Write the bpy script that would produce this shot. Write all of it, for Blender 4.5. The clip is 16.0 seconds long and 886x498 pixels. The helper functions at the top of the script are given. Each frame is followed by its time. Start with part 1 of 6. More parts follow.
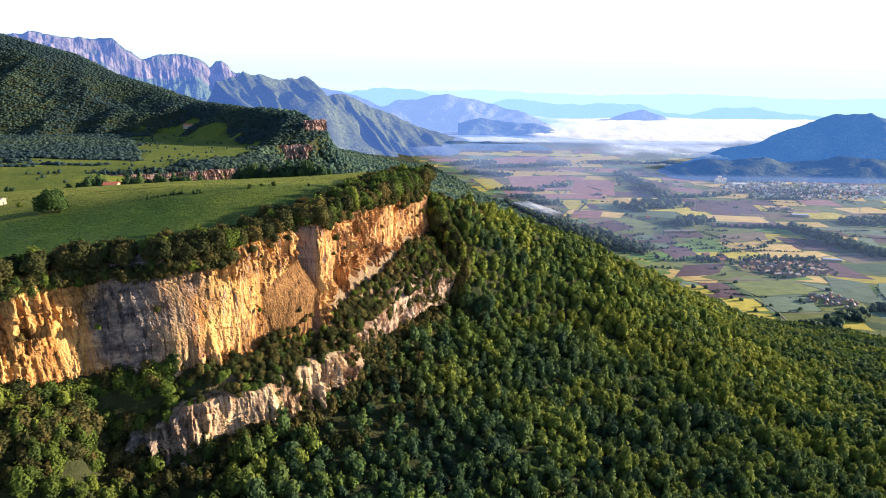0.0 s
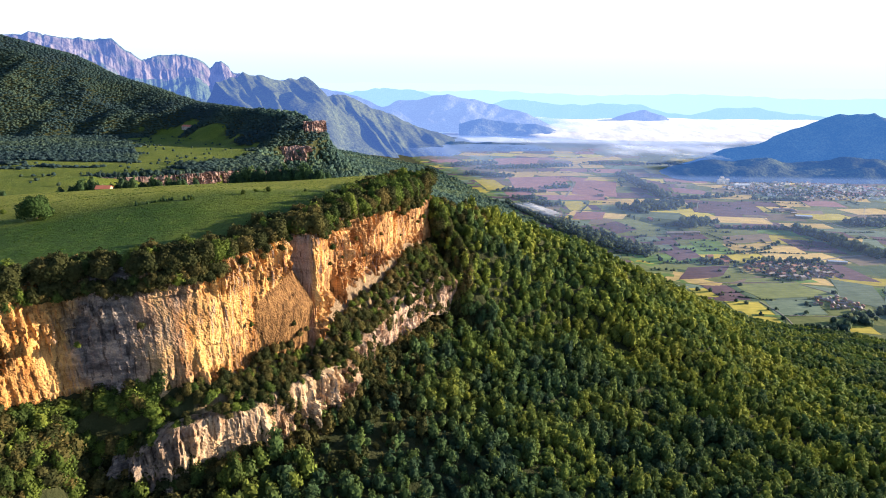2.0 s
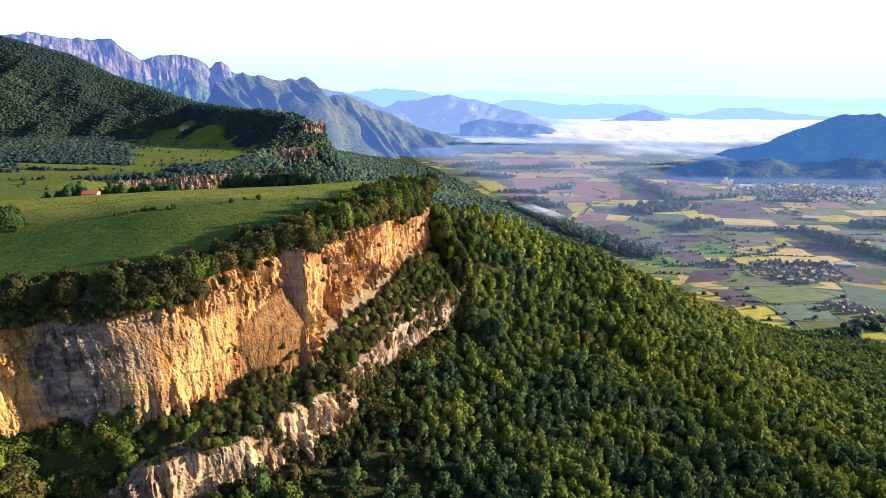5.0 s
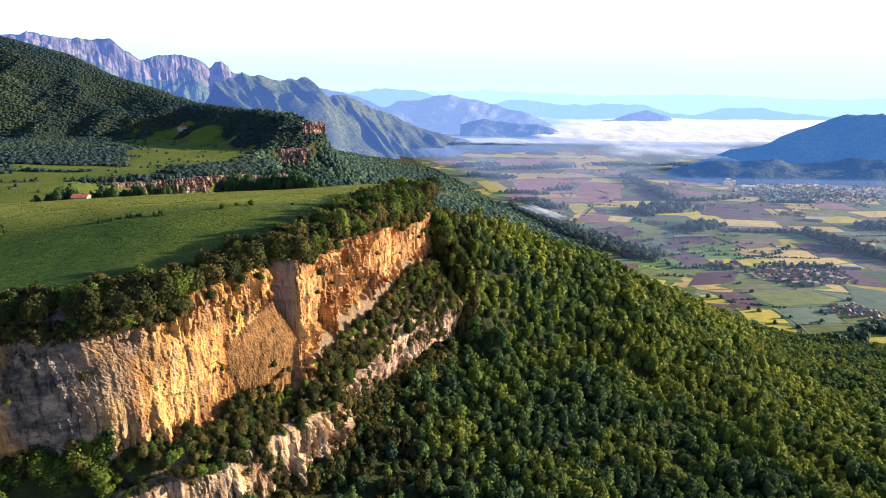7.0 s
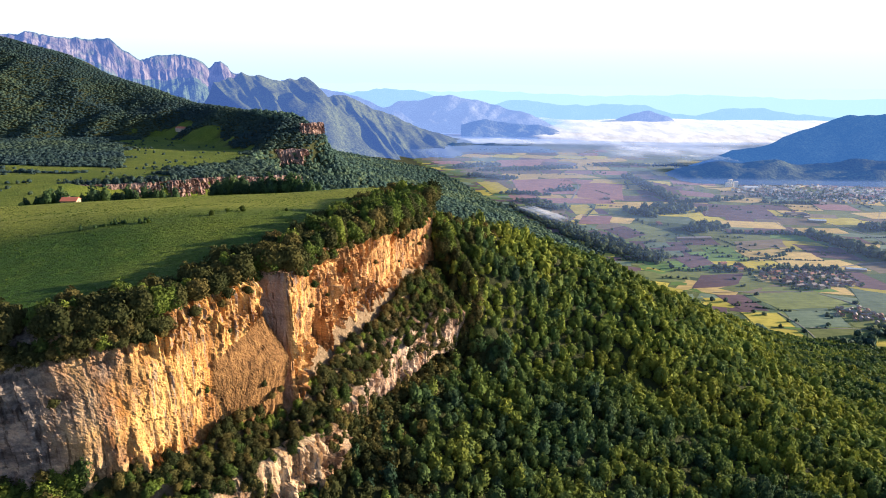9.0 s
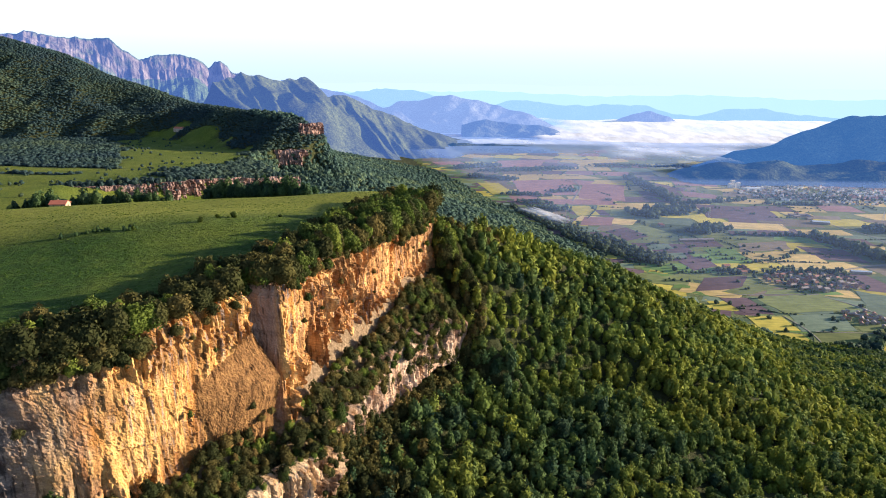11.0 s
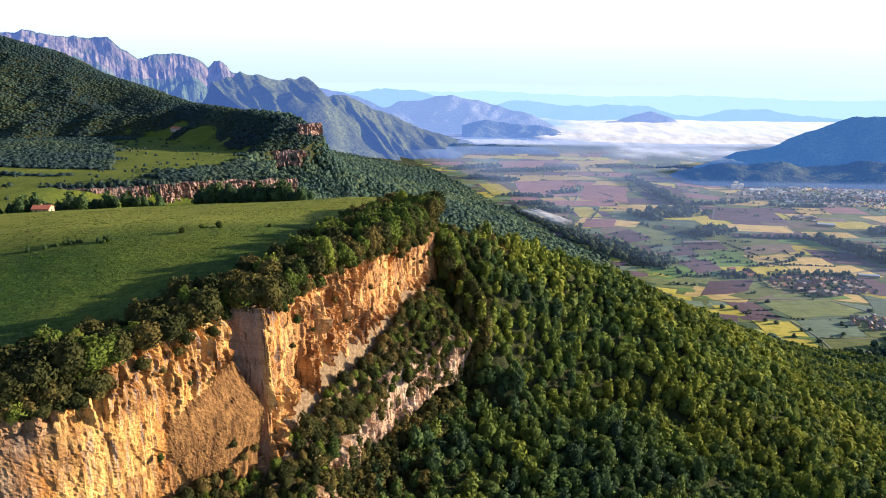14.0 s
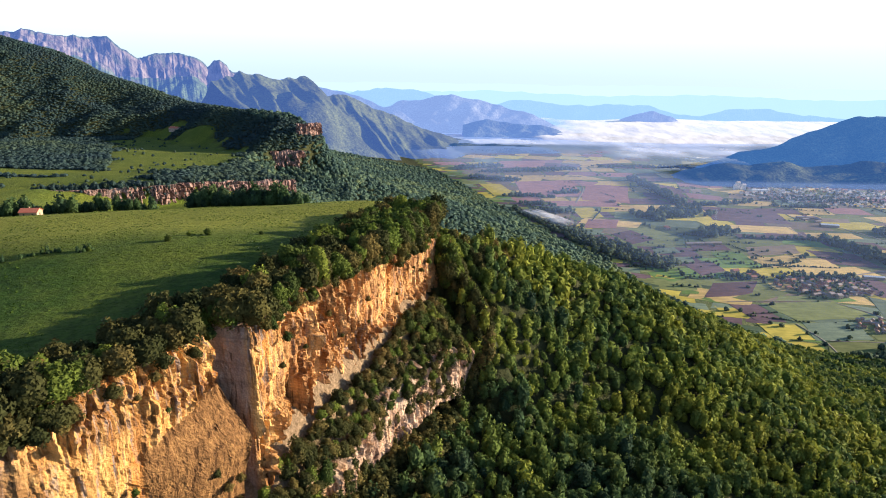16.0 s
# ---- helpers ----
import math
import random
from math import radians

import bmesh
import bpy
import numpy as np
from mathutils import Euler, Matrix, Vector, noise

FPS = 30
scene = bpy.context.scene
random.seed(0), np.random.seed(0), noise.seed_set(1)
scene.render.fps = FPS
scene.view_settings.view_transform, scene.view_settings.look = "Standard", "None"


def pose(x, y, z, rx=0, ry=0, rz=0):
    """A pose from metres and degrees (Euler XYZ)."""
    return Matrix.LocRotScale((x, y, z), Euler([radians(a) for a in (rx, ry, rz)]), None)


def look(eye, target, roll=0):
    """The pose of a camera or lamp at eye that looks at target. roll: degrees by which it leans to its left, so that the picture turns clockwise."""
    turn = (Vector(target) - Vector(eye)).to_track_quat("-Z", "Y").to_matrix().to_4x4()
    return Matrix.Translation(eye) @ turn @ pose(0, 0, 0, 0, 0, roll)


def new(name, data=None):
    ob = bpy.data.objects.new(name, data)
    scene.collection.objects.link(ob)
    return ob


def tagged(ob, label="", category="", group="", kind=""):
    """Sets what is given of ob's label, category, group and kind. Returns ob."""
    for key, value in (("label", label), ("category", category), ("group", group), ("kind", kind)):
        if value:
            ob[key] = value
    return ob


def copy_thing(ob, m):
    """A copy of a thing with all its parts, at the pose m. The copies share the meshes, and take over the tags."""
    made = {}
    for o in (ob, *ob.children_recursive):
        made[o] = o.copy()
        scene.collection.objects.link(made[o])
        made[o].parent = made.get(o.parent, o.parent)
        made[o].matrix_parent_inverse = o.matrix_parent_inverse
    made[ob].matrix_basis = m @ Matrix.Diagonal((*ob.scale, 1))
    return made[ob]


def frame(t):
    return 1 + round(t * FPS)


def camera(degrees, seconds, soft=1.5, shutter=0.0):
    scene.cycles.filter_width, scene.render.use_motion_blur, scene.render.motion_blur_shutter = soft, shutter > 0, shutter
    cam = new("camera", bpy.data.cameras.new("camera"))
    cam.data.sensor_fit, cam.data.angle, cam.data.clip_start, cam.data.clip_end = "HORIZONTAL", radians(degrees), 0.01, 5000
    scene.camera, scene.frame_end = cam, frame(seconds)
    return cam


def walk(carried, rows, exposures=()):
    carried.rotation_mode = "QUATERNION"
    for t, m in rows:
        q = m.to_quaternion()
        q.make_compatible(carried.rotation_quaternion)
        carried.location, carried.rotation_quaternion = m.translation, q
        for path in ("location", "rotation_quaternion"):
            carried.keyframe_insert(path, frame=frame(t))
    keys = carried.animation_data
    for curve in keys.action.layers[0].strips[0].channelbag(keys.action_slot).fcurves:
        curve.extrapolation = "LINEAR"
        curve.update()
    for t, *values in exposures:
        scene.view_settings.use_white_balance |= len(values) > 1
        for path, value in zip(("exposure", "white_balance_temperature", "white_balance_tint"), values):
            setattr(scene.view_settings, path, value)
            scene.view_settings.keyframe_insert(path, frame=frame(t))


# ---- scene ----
cam = camera(73.0, 16.0, 0.95)
PATH = [
    (0, (2.72, -4.34, 445.63), (2.94, 91.68, 417.70), 0.80),
    (1, (2.39, 2.84, 445.75), (2.55, 98.87, 417.85), 0.77),
    (2, (2.10, 10.11, 445.81), (2.20, 106.15, 417.93), 0.75),
    (3, (1.83, 17.50, 445.81), (1.87, 113.54, 417.94), 0.73),
    (4, (1.57, 25.01, 445.76), (1.56, 121.04, 417.90), 0.71),
    (5, (1.29, 32.60, 445.67), (1.23, 128.64, 417.81), 0.70),
    (6, (0.98, 40.26, 445.54), (0.89, 136.30, 417.68), 0.69),
    (7, (0.64, 47.95, 445.37), (0.52, 143.99, 417.52), 0.70),
    (8, (0.27, 55.60, 445.19), (0.12, 151.65, 417.34), 0.71),
    (9, (-0.14, 63.19, 444.98), (-0.30, 159.24, 417.15), 0.73),
    (10, (-0.57, 70.67, 444.77), (-0.74, 166.72, 416.95), 0.76),
    (11, (-1.02, 78.01, 444.56), (-1.20, 174.07, 416.75), 0.79),
    (12, (-1.47, 85.21, 444.35), (-1.65, 181.27, 416.55), 0.82),
    (13, (-1.89, 92.27, 444.16), (-2.08, 188.33, 416.36), 0.86),
    (14, (-2.27, 99.24, 443.99), (-2.47, 195.29, 416.18), 0.89),
    (15, (-2.57, 106.17, 443.85), (-2.80, 202.22, 416.01), 0.91),
    (16, (-2.76, 113.18, 443.75), (-3.03, 209.21, 415.86), 0.91),
]
# the picture darkens and warms a little as the cliff fills it
EXPOSURES = [(0, 1.72, 6100, 10), (4, 1.67, 6120, 10), (8, 1.60, 6160, 10), (12, 1.53, 6200, 10), (16, 1.51, 6230, 10)]
walk(cam, [(t, look(eye, target, roll)) for t, eye, target, roll in PATH], EXPOSURES)

# ---- world and sun ----
SUN_AZ = radians(13.5)      # turned from +x towards +y
SUN_EL = radians(12.0)
world = bpy.data.worlds.new("world")
scene.world = world
world.use_nodes = True
wn = world.node_tree
sky = wn.nodes.new("ShaderNodeTexSky")
sky.sky_type = "NISHITA"
sky.sun_disc = False
sky.sun_elevation = SUN_EL
sky.sun_rotation = radians(90.0) - SUN_AZ
sky.altitude = 600
sky.dust_density = 0.6
sky.ozone_density = 3.0
wn.nodes["Background"].inputs["Strength"].default_value = 0.077
# morning haze whitens the sky, most of all low down
haze = wn.nodes.new("ShaderNodeMix")
haze.data_type = "RGBA"
blend = wn.nodes.new("ShaderNodeMix")
blend.data_type = "RGBA"
blend.inputs[6].default_value = (3.6, 4.5, 5.55, 1)
blend.inputs[7].default_value = (6.0, 5.95, 6.2, 1)
toward = wn.nodes.new("ShaderNodeTexCoord")
split = wn.nodes.new("ShaderNodeSeparateXYZ")
low = wn.nodes.new("ShaderNodeMapRange")
low.interpolation_type = "SMOOTHSTEP"
for key, value in (("From Min", 0.08), ("From Max", 0.38), ("To Min", 0.92), ("To Max", 0.05)):
    low.inputs[key].default_value = value
wn.links.new(toward.outputs["Generated"], split.inputs[0])
wn.links.new(split.outputs["Z"], low.inputs["Value"])
near_rim = wn.nodes.new("ShaderNodeMapRange")
near_rim.interpolation_type = "SMOOTHSTEP"
near_rim.inputs["From Min"].default_value, near_rim.inputs["From Max"].default_value = -0.01, 0.115
wn.links.new(split.outputs["Z"], near_rim.inputs["Value"])
wn.links.new(near_rim.outputs["Result"], blend.inputs[0])
wn.links.new(blend.outputs[2], haze.inputs[7])
wn.links.new(low.outputs["Result"], haze.inputs[0])
wn.links.new(sky.outputs["Color"], haze.inputs[6])
wn.links.new(haze.outputs[2], wn.nodes["Background"].inputs["Color"])
sun_data = bpy.data.lights.new("sun", "SUN")
sun_data.energy = 5.0
sun_data.angle = radians(0.6)
sun_data.color = (1.0, 0.79, 0.55)
sun = new("sun", sun_data)
sun.matrix_world = look((0, 0, 900), (-math.cos(SUN_AZ) * math.cos(SUN_EL), -math.sin(SUN_AZ) * math.cos(SUN_EL), 900 - math.sin(SUN_EL)))

# ---- materials ----
def nodes_of(name):
    m = bpy.data.materials.new(name)
    m.use_nodes = True
    t = m.node_tree
    return m, t, t.nodes["Principled BSDF"]


def node(t, kind, links=None, **values):
    n = t.nodes.new(kind)
    for key, value in values.items():
        if key in n.inputs:
            n.inputs[key].default_value = value
    for key, source in (links or {}).items():
        t.links.new(source, n.inputs[key])
    return n


def ramp(t, source, *stops):
    n = t.nodes.new("ShaderNodeValToRGB")
    e = n.color_ramp.elements
    while len(e) < len(stops):
        e.new(0.5)
    for el, (pos, col) in zip(e, stops):
        el.position = pos
        el.color = (*col, 1)
    t.links.new(source, n.inputs["Fac"])
    return n.outputs["Color"]


def mix(t, fac, a, b, blend="MIX"):
    n = t.nodes.new("ShaderNodeMix")
    n.data_type, n.blend_type = "RGBA", blend
    for i, v in ((0, fac), (6, a), (7, b)):
        if isinstance(v, bpy.types.NodeSocket):
            t.links.new(v, n.inputs[i])
        else:
            n.inputs[i].default_value = v if i == 0 else (*v, 1)
    return n.outputs[2]


def coords(t, scale=(1, 1, 1), world=True):
    src = t.nodes.new("ShaderNodeNewGeometry").outputs["Position"] if world else t.nodes.new("ShaderNodeTexCoord").outputs["Object"]
    m = t.nodes.new("ShaderNodeMapping")
    m.inputs["Scale"].default_value = scale
    t.links.new(src, m.inputs["Vector"])
    return m.outputs["Vector"]


def noise_tex(t, vec, scale, detail=4.0, rough=0.55):
    n = t.nodes.new("ShaderNodeTexNoise")
    n.inputs["Scale"].default_value, n.inputs["Detail"].default_value, n.inputs["Roughness"].default_value = scale, detail, rough
    t.links.new(vec, n.inputs["Vector"])
    return n.outputs["Fac"]


def bump(t, bsdf, height, strength, distance):
    b = t.nodes.new("ShaderNodeBump")
    b.inputs["Strength"].default_value, b.inputs["Distance"].default_value = strength, distance
    t.links.new(height, b.inputs["Height"])
    t.links.new(b.outputs["Normal"], bsdf.inputs["Normal"])


def attr(t, name):
    n = t.nodes.new("ShaderNodeAttribute")
    n.attribute_name = name
    return n.outputs["Fac"]


def leaf_material(name, tint, stops, vary=0.3, own_tilt=0.62):
    """Foliage: colour by tree (tint), by clump and by a broad mottle; thin enough to let some light through."""
    m, t, p = nodes_of(name)
    src = attr(t, "tint") if tint == "attr" else t.nodes.new("ShaderNodeObjectInfo").outputs["Random"]
    col = ramp(t, src, *stops)
    isl = t.nodes.new("ShaderNodeNewGeometry").outputs["Random Per Island"]
    val = node(t, "ShaderNodeMapRange", {"Value": isl}, **{"To Min": 1 - vary, "To Max": 1 + vary}).outputs["Result"]
    mot = noise_tex(t, coords(t), 0.02, 3)
    hue = t.nodes.new("ShaderNodeHueSaturation")
    t.links.new(col, hue.inputs["Color"])
    t.links.new(val, hue.inputs["Value"])
    t.links.new(node(t, "ShaderNodeMapRange", {"Value": mot}, **{"From Min": 0.3, "From Max": 0.7, "To Min": 0.485, "To Max": 0.515}).outputs["Result"], hue.inputs["Hue"])
    t.links.new(hue.outputs["Color"], p.inputs["Base Color"])
    # leaf clumps follow the swell of the crown as well as their own tilt
    swell = t.nodes.new("ShaderNodeAttribute")
    swell.attribute_name = "swell"
    turn = t.nodes.new("ShaderNodeVectorTransform")
    turn.vector_type, turn.convert_from, turn.convert_to = "NORMAL", "OBJECT", "WORLD"
    t.links.new(swell.outputs["Vector"], turn.inputs[0])
    own = t.nodes.new("ShaderNodeMix")
    own.data_type = "VECTOR"
    own.inputs[0].default_value = own_tilt
    t.links.new(turn.outputs[0], own.inputs[4])
    t.links.new(t.nodes.new("ShaderNodeNewGeometry").outputs["Normal"], own.inputs[5])
    unit = t.nodes.new("ShaderNodeVectorMath")
    unit.operation = "NORMALIZE"
    t.links.new(own.outputs[1], unit.inputs[0])
    t.links.new(unit.outputs[0], p.inputs["Normal"])
    p.inputs["Roughness"].default_value = 0.85
    p.inputs["Specular IOR Level"].default_value = 0.06
    tr = t.nodes.new("ShaderNodeBsdfTranslucent")
    t.links.new(hue.outputs["Color"], tr.inputs["Color"])
    mx = t.nodes.new("ShaderNodeMixShader")
    mx.inputs[0].default_value = 0.25
    t.links.new(p.outputs[0], mx.inputs[1])
    t.links.new(tr.outputs[0], mx.inputs[2])
    t.links.new(mx.outputs[0], t.nodes["Material Output"].inputs["Surface"])
    return m


def plain(name, a, b, scale=1.0, rough=0.85, bump_d=0.0, world=True):
    m, t, p = nodes_of(name)
    n = noise_tex(t, coords(t, world=world), scale, 5)
    n2 = noise_tex(t, coords(t, world=world), scale * 7, 3)
    c = ramp(t, n, (0.3, a), (0.7, b))
    c = mix(t, 0.25, c, ramp(t, n2, (0.3, tuple(v * 0.6 for v in a)), (0.7, tuple(min(1, v * 1.3) for v in b))))
    t.links.new(c, p.inputs["Base Color"])
    p.inputs["Roughness"].default_value = rough
    if bump_d:
        bump(t, p, n2, 0.8, bump_d)
    return m


def cliff_material(name, cream, orange, grey):
    m, t, p = nodes_of(name)
    streak = noise_tex(t, coords(t, (0.22, 0.22, 0.035)), 1.0, 5, 0.6)
    thin = noise_tex(t, coords(t, (0.9, 0.9, 0.06)), 1.0, 4, 0.6)
    big = noise_tex(t, coords(t, (0.03, 0.03, 0.02)), 1.0, 3)
    fine = noise_tex(t, coords(t, (1, 1, 2.2)), 1.3, 6, 0.65)
    c = ramp(t, streak, (0.36, orange), (0.55, cream), (0.75, tuple(min(1, v * 1.1) for v in cream)))
    # long brown drips below the beds, and pinker old rock away from the fresh fall
    drip = noise_tex(t, coords(t, (0.45, 0.45, 0.028)), 1.0, 4, 0.65)
    c = mix(t, ramp(t, drip, (0.50, (0, 0, 0)), (0.62, (0.6, 0.6, 0.6))), c, tuple(v * k for v, k in zip(orange, (0.52, 0.55, 0.75))))
    yy = node(t, "ShaderNodeSeparateXYZ", {"Vector": t.nodes.new("ShaderNodeNewGeometry").outputs["Position"]}).outputs["Y"]
    old = node(t, "ShaderNodeMapRange", {"Value": yy}, **{"From Min": 252.0, "From Max": 285.0, "To Min": 0.0, "To Max": 0.35}).outputs["Result"]
    c = mix(t, old, c, mix(t, 1.0, c, (0.92, 0.90, 1.35), "MULTIPLY"))
    # weathered patches some metres across
    patch = noise_tex(t, coords(t, (0.10, 0.10, 0.07)), 1.0, 5, 0.6)
    c = mix(t, 1.0, c, ramp(t, patch, (0.38, (0.44, 0.38, 0.37)), (0.49, (0.86, 0.83, 0.83)), (0.62, (1.14, 1.14, 1.12))), "MULTIPLY")
    gmask = ramp(t, thin, (0.52, (0, 0, 0)), (0.66, (1, 1, 1)))
    gm2 = ramp(t, big, (0.42, (0.15, 0.15, 0.15)), (0.62, (1, 1, 1)))
    gm = mix(t, 1.0, gmask, gm2, "MULTIPLY")
    # the wall between two corners: grey and black rock, its shade painted in too
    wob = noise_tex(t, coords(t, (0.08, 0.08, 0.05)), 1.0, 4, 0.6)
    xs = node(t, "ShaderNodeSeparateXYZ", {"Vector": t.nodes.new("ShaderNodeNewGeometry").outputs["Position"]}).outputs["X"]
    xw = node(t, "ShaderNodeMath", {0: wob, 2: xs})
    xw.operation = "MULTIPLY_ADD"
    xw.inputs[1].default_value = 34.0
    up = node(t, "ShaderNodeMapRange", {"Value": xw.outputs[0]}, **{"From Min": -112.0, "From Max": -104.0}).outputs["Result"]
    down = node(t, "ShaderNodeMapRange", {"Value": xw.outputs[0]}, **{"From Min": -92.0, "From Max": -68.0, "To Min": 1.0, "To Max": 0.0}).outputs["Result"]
    shaded_wall = node(t, "ShaderNodeMath", {0: up, 1: down})
    shaded_wall.operation = "MULTIPLY"
    wall_grey = ramp(t, noise_tex(t, coords(t, (0.16, 0.16, 0.30)), 1.0, 6, 0.68), (0.36, (0.075, 0.065, 0.064)), (0.5, (0.18, 0.155, 0.15)), (0.64, (0.40, 0.32, 0.26)))
    c = mix(t, gm, c, grey)
    c = mix(t, shaded_wall.outputs[0], c, wall_grey)
    # shade of the recess beside the scar, put into the colour as grey
    c = mix(t, attr(t, "recess_shade"), c, mix(t, streak, (0.20, 0.155, 0.145), (0.50, 0.39, 0.33)))
    band = noise_tex(t, coords(t, (0.012, 0.012, 0.35)), 1.0, 4, 0.6)
    c = mix(t, 0.6, c, mix(t, 1.0, c, ramp(t, band, (0.36, (0.6, 0.56, 0.54)), (0.5, (1, 1, 1))), "MULTIPLY"))
    c = mix(t, 0.45, c, mix(t, 1.0, c, ramp(t, fine, (0.35, (0.5, 0.5, 0.52)), (0.6, (1.1, 1.08, 1.05))), "MULTIPLY"))
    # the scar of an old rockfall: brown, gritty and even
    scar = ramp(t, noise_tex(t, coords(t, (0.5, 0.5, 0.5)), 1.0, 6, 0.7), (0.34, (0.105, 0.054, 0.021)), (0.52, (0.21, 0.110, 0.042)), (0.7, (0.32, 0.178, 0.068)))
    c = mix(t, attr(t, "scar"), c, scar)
    # dark cracks between the columns
    crack = noise_tex(t, coords(t, (0.75, 0.75, 0.11)), 1.0, 3, 0.5)
    c = mix(t, 0.75, c, mix(t, 1.0, c, ramp(t, crack, (0.35, (0.22, 0.18, 0.16)), (0.43, (1, 1, 1))), "MULTIPLY"))
    t.links.new(c, p.inputs["Base Color"])
    p.inputs["Roughness"].default_value = 0.9
    p.inputs["Specular IOR Level"].default_value = 0.2
    bump(t, p, noise_tex(t, coords(t, (1, 1, 0.55)), 1.1, 6, 0.7), 1.0, 1.1)
    return m


GREENS = ((0.0, (0.030, 0.058, 0.036)), (0.3, (0.058, 0.100, 0.039)), (0.6, (0.104, 0.147, 0.036)), (0.85, (0.150, 0.187, 0.035)), (1.0, (0.188, 0.218, 0.036)))
RIM_GREENS = ((0.0, (0.036, 0.056, 0.018)), (0.4, (0.068, 0.100, 0.022)), (0.8, (0.105, 0.142, 0.026)), (1.0, (0.150, 0.182, 0.032)))
OAKS = ((0.0, (0.028, 0.036, 0.014)), (0.45, (0.052, 0.056, 0.020)), (0.75, (0.090, 0.080, 0.027)), (1.0, (0.140, 0.108, 0.036)))
LEAF_FOREST = leaf_material("forest_leaves", "attr", GREENS, 0.22, 0.5)
LEAF_OAK_STUFF = leaf_material("oak_scrub_leaves", "attr", OAKS)
LEAF_TREE = leaf_material("bright_leaves", "object", RIM_GREENS)
LEAF_LONE = leaf_material("walnut_leaves", "object", ((0.0, (0.034, 0.066, 0.020)), (1.0, (0.046, 0.084, 0.024))))
LEAF_LEDGE = leaf_material("ledge_bush_leaves", "attr", RIM_GREENS)
LEAF_OAK = leaf_material("holm_oak_leaves", "object", OAKS)
# the blue of distant air is put into the next three leaf colours
LEAF_FAR = leaf_material("hazed_far_leaves", "attr", ((0.0, (0.034, 0.062, 0.072)), (0.5, (0.042, 0.074, 0.070)), (1.0, (0.072, 0.106, 0.070))), 0.08, 0.2)
LEAF_SIDE = leaf_material("hazed_slope_leaves", "attr", ((0.0, (0.040, 0.076, 0.076)), (0.5, (0.066, 0.114, 0.090)), (1.0, (0.118, 0.164, 0.094))), 0.08, 0.2)
LEAF_VALLEY = leaf_material("hazed_valley_leaves", "attr", ((0.0, (0.034, 0.064, 0.058)), (0.5, (0.060, 0.096, 0.070)), (1.0, (0.110, 0.145, 0.080))), 0.12, 0.35)
BARK = plain("bark", (0.10, 0.075, 0.05), (0.19, 0.15, 0.11), 2.0, 0.9)
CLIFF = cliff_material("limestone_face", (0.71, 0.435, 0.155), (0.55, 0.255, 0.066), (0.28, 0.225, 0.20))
CLIFF_PALE = cliff_material("pale_limestone_face", (0.66, 0.50, 0.32), (0.48, 0.30, 0.15), (0.24, 0.215, 0.20))
CLIFF_RED = cliff_material("red_limestone_face", (0.37, 0.265, 0.205), (0.30, 0.185, 0.13), (0.13, 0.115, 0.11))


def ground_material():
    """One sheet: woodland floor, meadow and valley soil, told apart by the cover of the land."""
    m, t, p = nodes_of("land")
    cover = attr(t, "cover")
    big = noise_tex(t, coords(t), 0.018, 5)
    mid = noise_tex(t, coords(t), 0.12, 5)
    fine = noise_tex(t, coords(t), 0.9, 5, 0.65)
    wood = ramp(t, mid, (0.3, (0.022, 0.030, 0.012)), (0.7, (0.052, 0.056, 0.024)))
    grass = ramp(t, mid, (0.3, (0.026, 0.060, 0.011)), (0.55, (0.038, 0.080, 0.013)), (0.75, (0.068, 0.108, 0.018)))
    grass = mix(t, ramp(t, big, (0.45, (0, 0, 0)), (0.7, (0.7, 0.7, 0.7))), grass, (0.125, 0.150, 0.025))
    # flowering hay grass on the far, drier side of the meadow
    where = node(t, "ShaderNodeSeparateXYZ", {"Vector": t.nodes.new("ShaderNodeNewGeometry").outputs["Position"]})
    dry = node(t, "ShaderNodeMath", {0: where.outputs["X"], 2: where.outputs["Y"]})
    dry.operation = "MULTIPLY_ADD"
    dry.inputs[1].default_value = -0.45
    far = node(t, "ShaderNodeMapRange", {"Value": dry.outputs[0]}, **{"From Min": 368.0, "From Max": 412.0}).outputs["Result"]
    near = node(t, "ShaderNodeMapRange", {"Value": where.outputs["Y"]}, **{"From Min": 500.0, "From Max": 560.0, "To Min": 1.0, "To Max": 0.42}).outputs["Result"]
    dry_side = node(t, "ShaderNodeMath", {0: far, 1: near})
    dry_side.operation = "MULTIPLY"
    grass = mix(t, dry_side.outputs[0], grass, mix(t, big, (0.130, 0.162, 0.026), (0.225, 0.228, 0.040)))
    clump = noise_tex(t, coords(t), 0.45, 4, 0.7)
    grass = mix(t, 0.68, grass, mix(t, 1.0, grass, ramp(t, clump, (0.36, (0.4, 0.45, 0.4)), (0.6, (1.2, 1.2, 1.05))), "MULTIPLY"))
    soil = ramp(t, mid, (0.3, (0.085, 0.12, 0.05)), (0.7, (0.15, 0.17, 0.075)))
    c = mix(t, node(t, "ShaderNodeClamp", {"Value": cover}).outputs[0], wood, grass)
    up = node(t, "ShaderNodeMapRange", {"Value": cover}, **{"From Min": 1.0, "From Max": 2.0}).outputs["Result"]
    c = mix(t, up, c, soil)
    # pale scree under the cliff
    c = mix(t, attr(t, "scree"), c, ramp(t, fine, (0.3, (0.15, 0.105, 0.06)), (0.7, (0.36, 0.26, 0.17))))
    t.links.new(c, p.inputs["Base Color"])
    p.inputs["Roughness"].default_value = 0.95
    p.inputs["Specular IOR Level"].default_value = 0.1
    bump(t, p, noise_tex(t, coords(t), 0.5, 5, 0.7), 1.0, 1.6)
    return m


LAND = ground_material()

# ---- the shape of the land ----
VALLEY = 48.0


